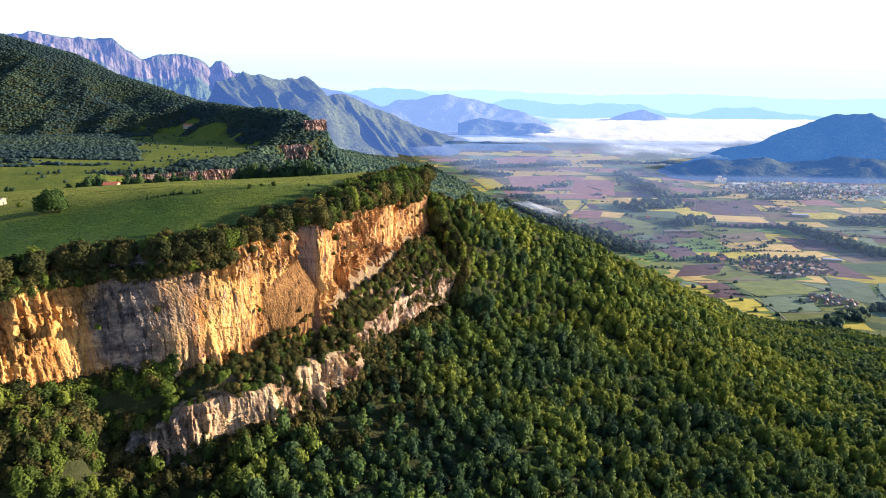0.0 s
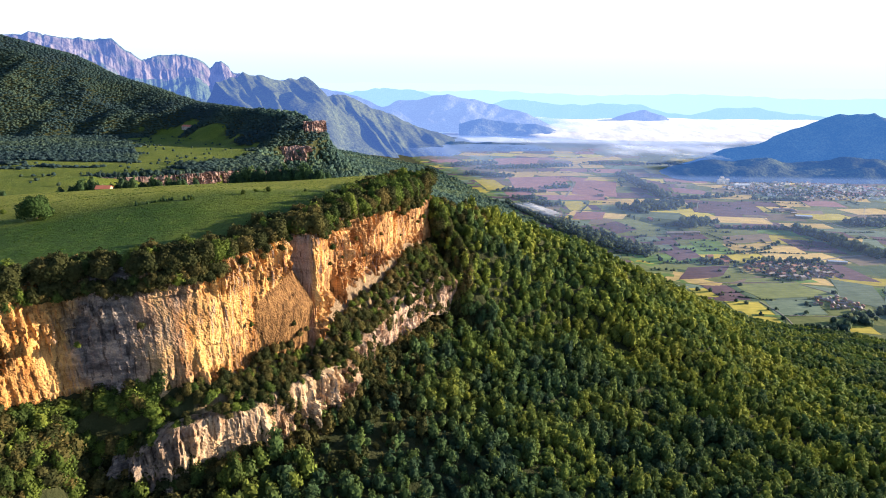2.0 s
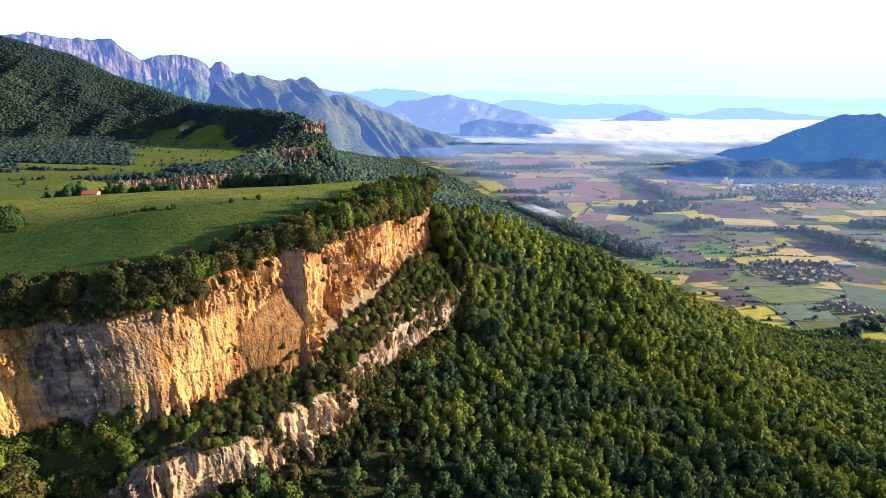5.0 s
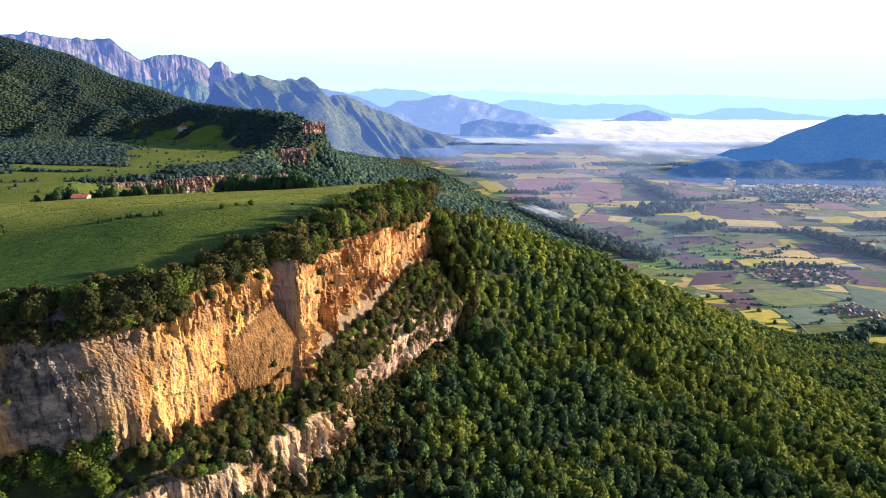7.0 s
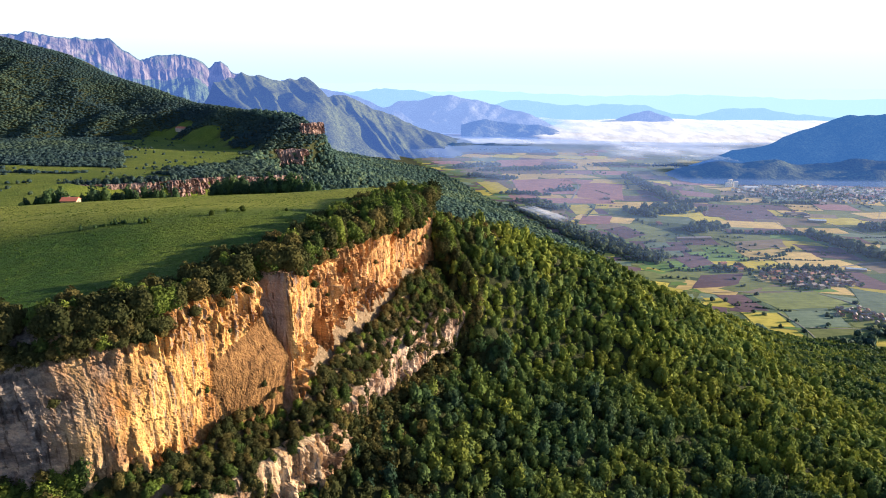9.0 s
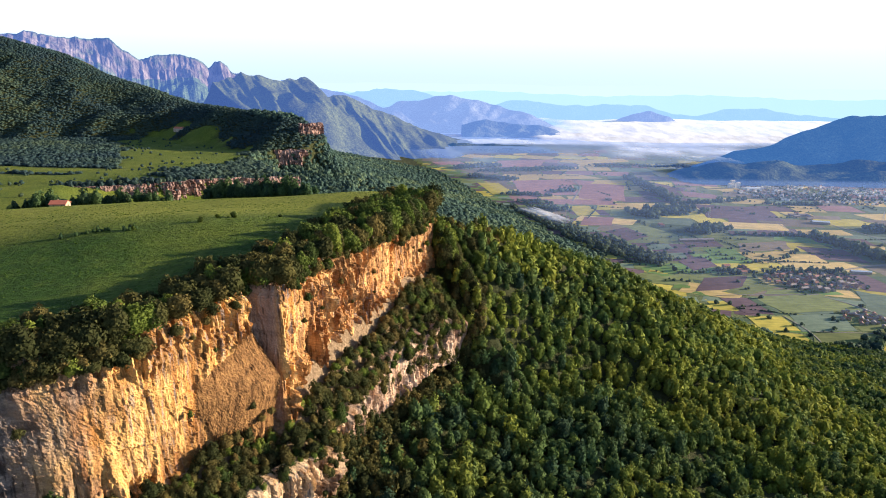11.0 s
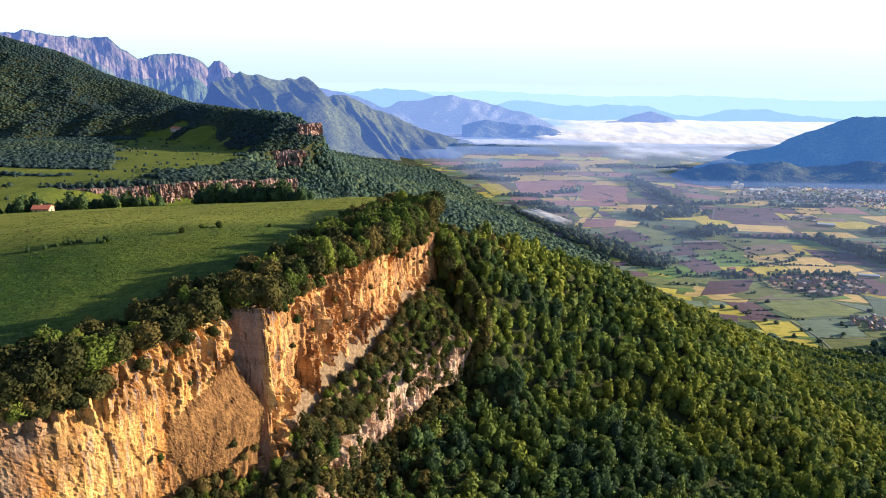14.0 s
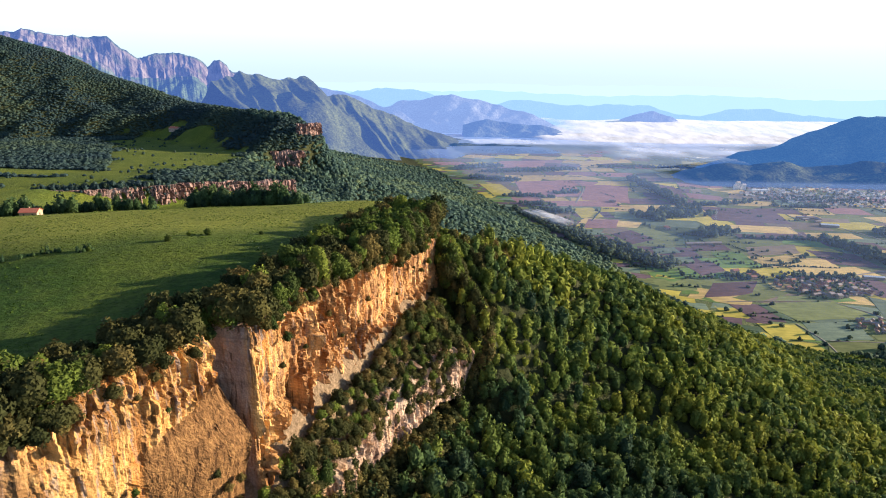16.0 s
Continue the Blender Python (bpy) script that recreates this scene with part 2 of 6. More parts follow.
def step(a, b, x):
    k = np.clip((x - a) / (b - a), 0, 1)
    return k * k * (3 - 2 * k)


def soft(x, w):
    return w * np.logaddexp(0, x / w)


def hash3(i, j, k):
    h = (i * 374761393 + j * 668265263 + k * 1274126177) & 0xFFFFFFFF
    h = ((h ^ (h >> 13)) * 1274126177) & 0xFFFFFFFF
    return ((h ^ (h >> 16)) & 0xFFFF) / 65535.0


def vnoise(x, y, z=0.0):
    """Value noise from 0 to 1, over arrays."""
    x, y, z = np.broadcast_arrays(np.asarray(x, float), np.asarray(y, float), np.asarray(z, float))
    i, j, k = (np.floor(v).astype(np.int64) for v in (x, y, z))
    u, v, w = (s * s * (3 - 2 * s) for s in (x - i, y - j, z - k))
    out = 0
    for a in (0, 1):
        for b in (0, 1):
            for c in (0, 1):
                out = out + hash3(i + a, j + b, k + c) * (u if a else 1 - u) * (v if b else 1 - v) * (w if c else 1 - w)
    return out


def fbm(x, y, z=0.0, octaves=4, gain=0.5):
    out, amp, tot = 0, 1.0, 0
    for o in range(octaves):
        f = 2.03**o
        out, tot = out + amp * vnoise(x * f + 17.3 * o, y * f + 9.1 * o, np.asarray(z) * f + 3.7 * o), tot + amp
        amp *= gain
    return out / tot


def ridged(x, y, octaves=4):
    out, amp, tot = 0, 1.0, 0
    for o in range(octaves):
        f = 2.1**o
        out, tot = out + amp * (1 - np.abs(2 * vnoise(x * f + 31.7 * o, y * f + 5.3 * o) - 1)), tot + amp
        amp *= 0.5
    return out / tot


def smooth_line(points, n):
    """A Catmull-Rom line through a few turning points, n steps to each."""
    p = np.array(points, float)
    p = np.vstack([2 * p[0] - p[1], p, 2 * p[-1] - p[-2]])
    out = []
    for a, b, c, d in zip(p, p[1:], p[2:], p[3:]):
        s = np.linspace(0, 1, n, endpoint=False)[:, None]
        out.append(0.5 * (2 * b + (c - a) * s + (2 * a - 5 * b + 4 * c - d) * s**2 + (3 * b - a - 3 * c + d) * s**3))
    return np.vstack([*out, p[-2:-1]])


CLIFF_LINE = [(-300, 40), (-238, 92), (-190, 128), (-172, 157), (-150, 180), (-130, 199.5), (-113, 203.2), (-97, 207.5), (-83, 218), (-71, 239), (-65.4, 252), (-64.9, 258.6), (-60, 258.6), (-53.6, 257.4), (-52.2, 261), (-48.2, 282), (-30, 330), (-17, 368), (-9, 398), (-6, 425), (-16, 462)]
RIM = smooth_line(CLIFF_LINE + [(-48, 510), (-110, 560), (-185, 610), (-215, 670), (-190, 790), (-225, 900), (-300, 1050), (-352, 1150), (-326, 1226), (-280, 1250), (-268, 1272), (-258, 1330), (-330, 1430), (-430, 1620), (-520, 2000), (-760, 2700), (-1000, 3600), (-1400, 5400)], 12)
FOOT = smooth_line([(1500, 100), (1150, 500), (900, 760), (673, 905), (510, 985), (410, 1180), (350, 1400), (265, 1640), (160, 1975), (36, 2400), (-150, 3000), (-300, 3800), (-600, 5400)], 12)


def line_distance(line, x, y):
    """Distance to a line (positive on its right side), and the nearest point of it."""
    x, y = np.asarray(x, float), np.asarray(y, float)
    best = np.full(x.shape, 1e18)
    side, qx, qy = np.zeros(x.shape), np.zeros(x.shape), np.zeros(x.shape)
    for (ax, ay), (bx, by) in zip(line[:-1], line[1:]):
        dx, dy = bx - ax, by - ay
        k = np.clip(((x - ax) * dx + (y - ay) * dy) / (dx * dx + dy * dy), 0, 1)
        px, py = ax + k * dx, ay + k * dy
        d = (x - px) ** 2 + (y - py) ** 2
        near = d < best
        best = np.where(near, d, best)
        side = np.where(near, -np.sign(dx * (y - ay) - dy * (x - ax)), side)
        qx, qy = np.where(near, px, qx), np.where(near, py, qy)
    return np.sqrt(best) * np.where(side == 0, 1, side), qx, qy


def ridge_line(x):
    """Where the mountain's crest runs."""
    return np.interp(-x, [200, 340, 537, 737, 914, 1058, 1208, 1471, 2600], [1330, 1400, 1650, 1850, 1950, 2000, 2050, 2100, 2300])


CRAG_X, CRAG_Y = [-900, -430, -334, -290, -230, -195], [560, 718, 768, 815, 868, 900]


def plateau(x, y):
    """The land above the rim: the meadow, the gully behind it, the terraces and the wooded mountain."""
    u, v = (x + 120) / 100, (y - 330) / 100
    mound = 8.85 * np.exp(-(((u + 0.2) / 1.1) ** 2) - (v / 0.5) ** 2) - 3.0 * np.exp(-(((x + 25) / 30) ** 2) - ((y - 335) / 45) ** 2) + 2.6 * np.exp(-(((x + 50) / 40) ** 2) - ((y - 448) / 36) ** 2)
    meadow = np.maximum(374.6 + 4.78 * u - 2.86 * v - 0.8 * u * u - 17.2 * soft(v - 1.1, 0.12) + mound, 326)
    terrace = 319 - 0.1 * np.clip(x + 334, 0, 130) - 0.05 * np.clip(y - 800, 0, 700) + 5 * (fbm(x / 90, y / 90) - 0.5)
    edge = 458 - 0.55 * (x + 62)
    gully = step(0, 75, y - edge) * step(-430, -320, x)
    crag = y - np.interp(x, CRAG_X, CRAG_Y)
    low = meadow * (1 - gully) + 297 * gully
    land = low + (terrace - low) * step(-5, 4, crag)
    ridge_z = np.interp(-x, [200, 300, 340, 537, 737, 914, 1058, 1208, 1471, 1900, 2600], [300, 345, 354, 352, 357, 398, 432, 492, 554, 620, 640])
    away = np.abs(y - ridge_line(x))
    mountain = ridge_z - 0.36 * (np.sqrt(away**2 + 60**2) - 60) + (56 * (ridged(x / 230, y / 300) - 0.62) + 12 * (ridged(x / 80, y / 90, 3) - 0.6)) * step(0, 220, away)
    land = land - 260 * step(60, 420, y - ridge_line(x))
    return np.maximum(land, mountain) + 1.2 * (fbm(x / 25, y / 25) - 0.5)


def upper_foot_z(y):
    return np.interp(y, [100, 180, 190, 205, 230, 248, 258, 267, 300, 355, 382, 440], [338, 341, 336, 333, 332, 330.5, 331, 340, 344, 348, 344, 350])


def ledge_width(y):
    return np.interp(y, [190, 206, 224, 250, 280, 300, 320, 340, 356, 366, 388, 440], [11, 10.5, 14, 13, 14, 12.5, 13.5, 17, 22, 25, 13, 8])


def height(x, y):
    x, y = np.asarray(x, float), np.asarray(y, float)
    d, qx, qy = line_distance(RIM, x, y)
    df, _, _ = line_distance(FOOT, x, y)
    out = np.maximum(d, 0)
    top = plateau(np.where(d > 0, qx, x), np.where(d > 0, qy, y))
    base = np.interp(qy, [60, 430, 560, 620, 800, 1250, 1450, 2000, 2700], [305, 305, 290, 285, 285, 268, 262, 230, 160])
    wet = np.where(df > 0, 0, -df)
    k = out / (out + np.maximum(wet, 1e-3))
    side = base - (base - VALLEY) * np.clip(k * 1.08 - 0.08 * k * k, 0, 1) + 9 * (ridged(x / 120, y / 120, 3) - 0.55) * step(20, 80, out) * (1 - k)
    # steps of the two cliffs under the rim, an even slope elsewhere
    foot = upper_foot_z(qy)
    w = ledge_width(qy)
    terraced = top + (foot - top) * step(-10, -5, d) - np.maximum(foot - 326.5, 3) * np.clip(d / (w - 6), 0, 1)
    terraced = np.where(d > w - 7, terraced + (side - terraced) * step(w - 7, w - 4 + 40 * (1 - step(188, 204, qy)), d), terraced)
    even = side + (top - base) * np.exp(-out / np.interp(qy, [1195, 1215, 1275, 1295], [28, 4, 4, 28]))
    cliffy = 1 - step(425, 470, qy)
    near = even + (terraced - even) * cliffy
    # the wooded spur that runs out from the tip
    e, c = (x - 0) * 0.75 + (y - 415) * 0.66, (x - 0) * 0.66 - (y - 415) * 0.75
    c = c + np.interp(e, [-10, 0, 40, 100, 160, 260], [0, 18, 20, 22, 16, 0])
    crest = np.interp(e, [-60, -20, 0, 20, 50, 80, 110, 150, 206, 260, 315, 380, 465, 556, 690], [352, 358, 358, 355, 343, 331, 321, 306, 283, 255, 229, 202, 163, 120, 46]) - np.where(c > 0, np.interp(e, [0, 25, 50, 85, 130, 200, 270], [1.2, 1.0, 0.85, 0.6, 0.45, 0.42, 0.34]), 0.62) * (np.sqrt(c * c + 400) - 20)
    crest = crest + 11 * (ridged(x / 85, y / 85, 3) - 0.55)
    crest = np.where(e < -60, -100, crest - 40 * step(0, -60, e))
    near = np.where(d > w + 2 - (w + 1.5) * step(385, 405, qy), np.maximum(near, crest), near)
    land = np.where((d > 0) | (d > -10.5) & (qy < 470), near, top)
    floor = VALLEY + 0.2 * (fbm(x / 300, y / 300) - 0.5)
    return np.where((df > 0) & (d > 0), np.maximum(floor, np.where(crest > floor, crest, floor)), np.maximum(land, floor))


def mesh_from(name, verts, faces, materials, smooth=True):
    me = bpy.data.meshes.new(name)
    verts, faces = np.asarray(verts, np.float32), np.asarray(faces, np.int32)
    me.vertices.add(len(verts))
    me.vertices.foreach_set("co", verts.ravel())
    n = faces.shape[1]
    me.loops.add(faces.size)
    me.loops.foreach_set("vertex_index", faces.ravel())
    me.polygons.add(len(faces))
    me.polygons.foreach_set("loop_start", np.arange(len(faces), dtype=np.int32) * n)
    me.polygons.foreach_set("use_smooth", np.full(len(faces), smooth))
    for m in materials:
        me.materials.append(m)
    me.update(calc_edges=True)
    return me


def grid_faces(nu, nv):
    i, j = np.meshgrid(np.arange(nu - 1), np.arange(nv - 1), indexing="ij")
    a = (i * nv + j).ravel()
    return np.stack([a, a + nv, a + nv + 1, a + 1], 1)


def spread(*legs):
    """Coordinates from legs of (start, end, step)."""
    return np.unique(np.concatenate([np.arange(a, b, s) for a, b, s in legs] + [[legs[-1][1]]]))


def set_float(me, name, values):
    me.attributes.new(name, "FLOAT", "POINT").data.foreach_set("value", np.asarray(values, np.float32))


def build_ground():
    xs = spread((-4800, -1800, 100), (-1800, -450, 18), (-450, 760, 4.5), (760, 1500, 25), (1500, 4800, 100))
    ys = spread((-600, 60, 30), (60, 640, 4.5), (640, 1900, 10), (1900, 2700, 25), (2700, 4950, 75))
    gx, gy = (a.ravel() for a in np.meshgrid(xs, ys, indexing="ij"))
    gz = height(gx, gy)
    me = mesh_from("ground", np.stack([gx, gy, gz], 1), grid_faces(len(xs), len(ys)), [LAND])
    d, _, _ = line_distance(RIM, gx, gy)
    df, _, _ = line_distance(FOOT, gx, gy)
    set_float(me, "cover", cover_of(gx, gy, gz, d, df))
    set_float(me, "scree", ((d > -6) & (d < 7) & (gy > 205) & (gy < 385) & (gx > -90) & (gx < 30)) * 0.9)
    return tagged(new("ground", me), "hilly land with a clifftop meadow, wooded slopes and a flat farmed valley", "ground", kind="structure")


def is_wood(x, y):
    """Where the land above the rim is wooded: the mountain, and ragged belts on the terraces."""
    ragged = 120 * (fbm(x / 110, y / 70) - 0.5)
    steep = (y > 1150 - 0.25 * (x + 330) + ragged) | (x < -740) & (y > 960 + ragged)
    belt = (x < -455 - 0.52 * (y - 897) + 0.4 * ragged) & (y > 925 + 0.3 * ragged)
    brow = (x > -350 + ragged) & (y > 4 + np.interp(x, CRAG_X, CRAG_Y))
    copses = (fbm(x / 70 + 3, y / 28) > 0.67) & (y > 620)
    e, f = -0.56 * (x + 560) + 0.83 * (y - 1330), 0.83 * (x + 560) + 0.56 * (y - 1330)
    clear = (e / 360) ** 2 + (f / 100) ** 2 < 1 - 2.2 * (fbm(x / 60, y / 60 + 4) - 0.5)
    return (steep | belt | brow | copses) & ~clear


def cover_of(x, y, z, d, df):
    meadow = (d < np.where((y < 470) & (x > -330), -8.5, 1)) & ~is_wood(x, y)
    return np.where((df > 0) & (z < VALLEY + 4), 2.0, np.where(meadow, 1.0, 0.0))


ground = build_ground()


# ---- cliff faces ----
def along(line, spacing):
    """Evenly spaced points of a line, with the outward normal (to its right)."""
    seg = np.hypot(*np.diff(line, axis=0).T)
    s = np.r_[0, np.cumsum(seg)]
    at = np.arange(0, s[-1], spacing)
    p = np.stack([np.interp(at, s, line[:, 0]), np.interp(at, s, line[:, 1])], 1)
    t = np.gradient(p, axis=0)
    k = np.ones(15) / 15
    t = np.stack([np.convolve(np.pad(t[:, i], 7, mode="edge"), k, "valid") for i in (0, 1)], 1)
    t /= np.linalg.norm(t, axis=1)[:, None]
    return at, p, np.stack([t[:, 1], -t[:, 0]], 1)


def facets(u, v, seed):
    """Broken rock: each cell a tilted plane of its own. Returns its height and the closeness to a joint."""
    i, j = np.floor(u).astype(np.int64), np.floor(v).astype(np.int64)
    best, second, out = np.full(u.shape, 9.0), np.full(u.shape, 9.0), np.zeros(u.shape)
    for a in (-1, 0, 1):
        for b in (-1, 0, 1):
            ci, cj = i + a, j + b
            px, py = ci + hash3(ci, cj, seed), cj + hash3(ci, cj, seed + 1)
            du, dv = u - px, v - py
            r = du * du + dv * dv
            near = r < best
            second = np.where(near, best, np.minimum(second, r))
            best = np.where(near, r, best)
            tilt = hash3(ci, cj, seed + 2) - 0.5 + 1.1 * du * (hash3(ci, cj, seed + 3) - 0.5) + 0.9 * dv * (hash3(ci, cj, seed + 4) - 0.5)
            out = np.where(near, tilt, out)
    return out, 1 - np.clip((np.sqrt(second) - np.sqrt(best)) * 4, 0, 1)


def cliff_face(name, line, z_top, z_bottom, lean, depth, material, spacing=0.7, seed=0.0, hollow=None, back=12.0, rise=0.0, label=""):
    """A rock wall along a line: buttresses, upright ribs and cracks, ledges and fallen-out blocks. z_top and z_bottom are functions
    of the place along it; lean is how far the foot stands out."""
    at, p, nrm = along(line, spacing)
    rows = int((np.max(z_top(at, p)) - np.min(z_bottom(at, p))) / spacing) + 1
    v = np.linspace(0, 1, rows)
    S, V = np.meshgrid(at, v, indexing="ij")
    zt, zb = z_top(at, p)[:, None], z_bottom(at, p)[:, None]
    Z = zt + (zb - zt) * V
    warp = 3 * (fbm(S / 14 + seed, Z / 9) - 0.5)
    big = fbm(S / 24 + seed, Z / 70 + 7, octaves=3) - 0.5
    k = int(seed)
    f1, _ = facets((S + warp) / 7.5, Z / 17 + 0.03 * S, 11 + k)
    f2, j2 = facets((S + 0.6 * warp) / 2.6, Z / 12.0, 31 + k)
    f3, j3 = facets((S + 0.4 * warp) / 1.3, Z / 6.0, 51 + k)
    ledge = fbm(S / 60 + seed, Z / 3.0 + seed, octaves=3) - 0.5
    flute = np.maximum(0, vnoise((S + warp) / 3.1 + seed + 80, Z / 26 + 4) - 0.45)
    # upright columns with a lit and a shaded flank
    def columns(period, sway, salt):
        u = (S + sway * warp) / period + 0.8 * (fbm(S / 21 + salt, Z / 60) - 0.5) * 3
        c = np.floor(u).astype(np.int64)
        f, h = u - c, 0.25 + 0.5 * hash3(c, c * 0 + 3, int(salt))
        return np.where(f < h, f / h, (1 - f) / (1 - h)) * (0.35 + 0.9 * hash3(c, np.floor(Z / 13 + 5 * hash3(c, c * 0, 9)).astype(np.int64), int(salt) + 1))

    upright = 0.95 * columns(6.4, 1.0, 3 + k) + 0.45 * columns(2.9, 0.8, 8 + k)
    # beds that stand out or are worn back, block by block
    bed = np.floor(Z / 4.6 + 1.6 * fbm(S / 34 + seed, 0.7)).astype(np.int64)
    blocks = hash3(bed, np.floor(S / 11 + 0.37 * bed + 0.5 * fbm(S / 5, Z / 9)).astype(np.int64), 17 + k) - 0.5
    # the old wall before the corner is worn flatter than the rest
    calm = np.interp(p[:, 1], [186, 201, 203.2, 207, 219], [1.0, 0.9, 0.42, 0.36, 1.0])[:, None]
    rough = calm * (0.32 + 0.95 * step(0.35, 0.65, fbm(S / 30 + seed + 5, Z / 18, octaves=2)))
    if hollow:
        # the clean face beside the scar
        smooth = 1 - 0.85 * step(hollow[0] - 3, hollow[0], S) * (1 - step(hollow[0] + 11, hollow[0] + 14, S))
        calm, rough = calm * smooth, rough * smooth * (1 - 0.35 * step(hollow[0] - 48, hollow[0] - 36, S) * (1 - step(hollow[0] - 4, hollow[0], S)))
    out = depth * (2.6 * calm * big + rough * (1.4 * f1 + 1.4 * f2 + 0.7 * f3 - 0.5 * j2 - 0.2 * j3 + upright + 1.3 * blocks) + 0.4 * calm * ledge + 1.0 * calm * flute)
    out += lean * V + 0.35 * depth * np.maximum(0, V - 0.85) * 6
    out -= 0.6 * depth * np.maximum(0, 0.08 - V) / 0.08
    if hollow:
        h_at, h_z, h_w, h_h = hollow
        # lit pillars over the head of the scar; the edge beyond the recess leans out at its foot
        out += 1.8 * np.exp(-(((S - h_at + 5.5) / 3.0) ** 2)) * step(h_z - 2, h_z + 3, Z)
        out += 3.5 * np.maximum(0, V - 0.35) * np.exp(-(((S - h_at - 12.5) / 3.5) ** 2))
    X, Y = p[:, :1] + nrm[:, :1] * out, p[:, 1:] + nrm[:, 1:] * out
    if hollow:
        # one smooth fan between the wall and an edge that stands out before the recess
        down = (h_z - Z) / h_h
        left, right = h_at - h_w * np.interp(down, [0, 0.1, 0.26, 0.5, 1], [0.06, 0.45, 0.95, 1, 0.8]), h_at + 1.2
        q = (S - left) / (right - left) + 0.10 * (fbm(S / 5, Z / 5 + 2) - 0.5) * (S < h_at - 4)
        inside = step(0.0, 0.06, q) * (S < right) * step(-0.02, 0.03, down)
        q = np.clip(q, 0, 1)
        edge_x = np.interp(down, [0, 0.2, 0.5, 0.62, 1.0], [-62.2, -58.8, -53.6, -53.8, -56.6])
        edge_y = np.interp(down, [0, 0.5, 1.0], [254.5, 253.2, 253.6])
        wall_x, wall_y = np.interp(left, at, p[:, 0]) + 0.6, np.interp(left, at, p[:, 1]) - 0.4
        bulge = 1.3 * np.sin(np.pi * q) * np.clip(down * 2, 0, 1) - 0.8 * np.exp(-(((q - 0.94) / 0.05) ** 2)) + 0.25 * f3 + 1.0 * (fbm(S / 7, Z / 5 + 3) - 0.5) - 3.0 * np.clip(down - 0.8, 0, 1) * columns(3.3, 0.5, 12)
        X = X + (wall_x + (edge_x - wall_x) * q + 0.7 * bulge - X) * inside
        Y = Y + (wall_y + (edge_y - wall_y) * q - 0.7 * bulge - Y) * inside
    # broken edges: no two blocks quite in line
    rng = np.random.default_rng(k + 5)
    X, Y, Z = (v + rng.uniform(-0.2, 0.2, v.shape) * spacing for v in (X, Y, Z))
    top = np.stack([p[:, 0] - back * nrm[:, 0], p[:, 1] - back * nrm[:, 1], zt[:, 0] + rise], 1)[:, None, :]
    verts = np.concatenate([top, np.stack([X, Y, Z], 2)], 1)
    me = mesh_from(name, verts.reshape(-1, 3), grid_faces(len(at), rows + 1), [material], smooth=False)
    scar, recess_shade = np.zeros((len(at), rows + 1)), np.zeros((len(at), rows + 1))
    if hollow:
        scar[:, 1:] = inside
        recess_shade[:, 1:] = 0.85 * step(h_at - 1, h_at + 2, S) * (1 - step(h_at + 9, h_at + 12, S)) * (1 - inside)
    set_float(me, "scar", scar.ravel())
    set_float(me, "recess_shade", recess_shade.ravel())
    return tagged(new(name, me), label, "cliff")


def upper_top(s, p):
    return plateau(p[:, 0], p[:, 1]) - 0.2 - (3.0 - 2.0 * step(270, 250, p[:, 1])) * fbm(s / 18, 3.3) - 3.0 * step(290, 320, p[:, 1]) - 3.5 * step(340, 380, p[:, 1]) - 3.0 * step(384, 404, p[:, 1])


def upper_foot(s, p):
    return upper_foot_z(p[:, 1]) + 5 * (fbm(s / 40, 1.7) - 0.5) - 4


upper_line = smooth_line(CLIFF_LINE[:-2] + [(-7.2, 411)], 12)
HOLLOW_AT = along(upper_line, 0.5)[0][np.argmin(np.hypot(*(along(upper_line, 0.5)[1] - (-64.9, 258.6)).T))]
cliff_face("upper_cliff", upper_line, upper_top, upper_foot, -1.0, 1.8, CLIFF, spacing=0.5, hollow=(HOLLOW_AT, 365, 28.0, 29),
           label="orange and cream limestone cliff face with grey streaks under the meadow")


lower_line = smooth_line([(-130, 208), (-121, 200), (-106, 193.5), (-94, 198.5), (-83, 206), (-63, 224.5), (-44, 247), (-38.5, 262), (-42, 268)], 12)


def lower_top(s, p):
    return np.interp(p[:, 0], [-130, -114, -104, -94, -80, -60, -40], [313, 314, 318, 322, 323.5, 323, 321]) + 2.5 * (fbm(s / 14, 8.1) - 0.5)


def lower_foot(s, p):
    return np.interp(p[:, 0], [-140, -110, -95, -80, -60, -40], [309, 304, 301, 300, 299, 298]) + 5 * (fbm(s / 12, 2.9) - 0.5)


cliff_face("lower_cliff", lower_line, lower_top, lower_foot, 1.5, 2.0, CLIFF_PALE, spacing=0.6, seed=21.0, back=6.0, rise=0.5,
           label="pale limestone cliff band below a wooded ledge")

spur_line = smooth_line([(-44, 268), (-35.5, 278), (-31.5, 297), (-22, 318), (-8, 339), (2, 354), (9, 364.5), (13, 377), (9, 388)], 12)


def spur_top(s, p):
    return np.interp(p[:, 1], [265, 280, 297, 319, 338, 354, 365, 385], [319, 321, 324, 329, 329, 327.5, 324, 321]) + 6 * (fbm(s / 11, 5.1) - 0.5)


def spur_foot(s, p):
    return np.interp(p[:, 1], [265, 280, 297, 319, 338, 354, 365, 385], [297, 299, 302, 307, 307, 306, 303, 303]) + 6 * (fbm(s / 11, 1.9) - 0.5)


cliff_face("lower_crag", spur_line, spur_top, spur_foot, 1.5, 1.6, CLIFF_PALE, spacing=0.6, seed=51.0, back=7.0, rise=3.0,
           label="broken reddish limestone band below the cliff tip")


def flat_top(z, wave):
    return lambda s, p: z + wave * (fbm(s / 16, z) - 0.5)


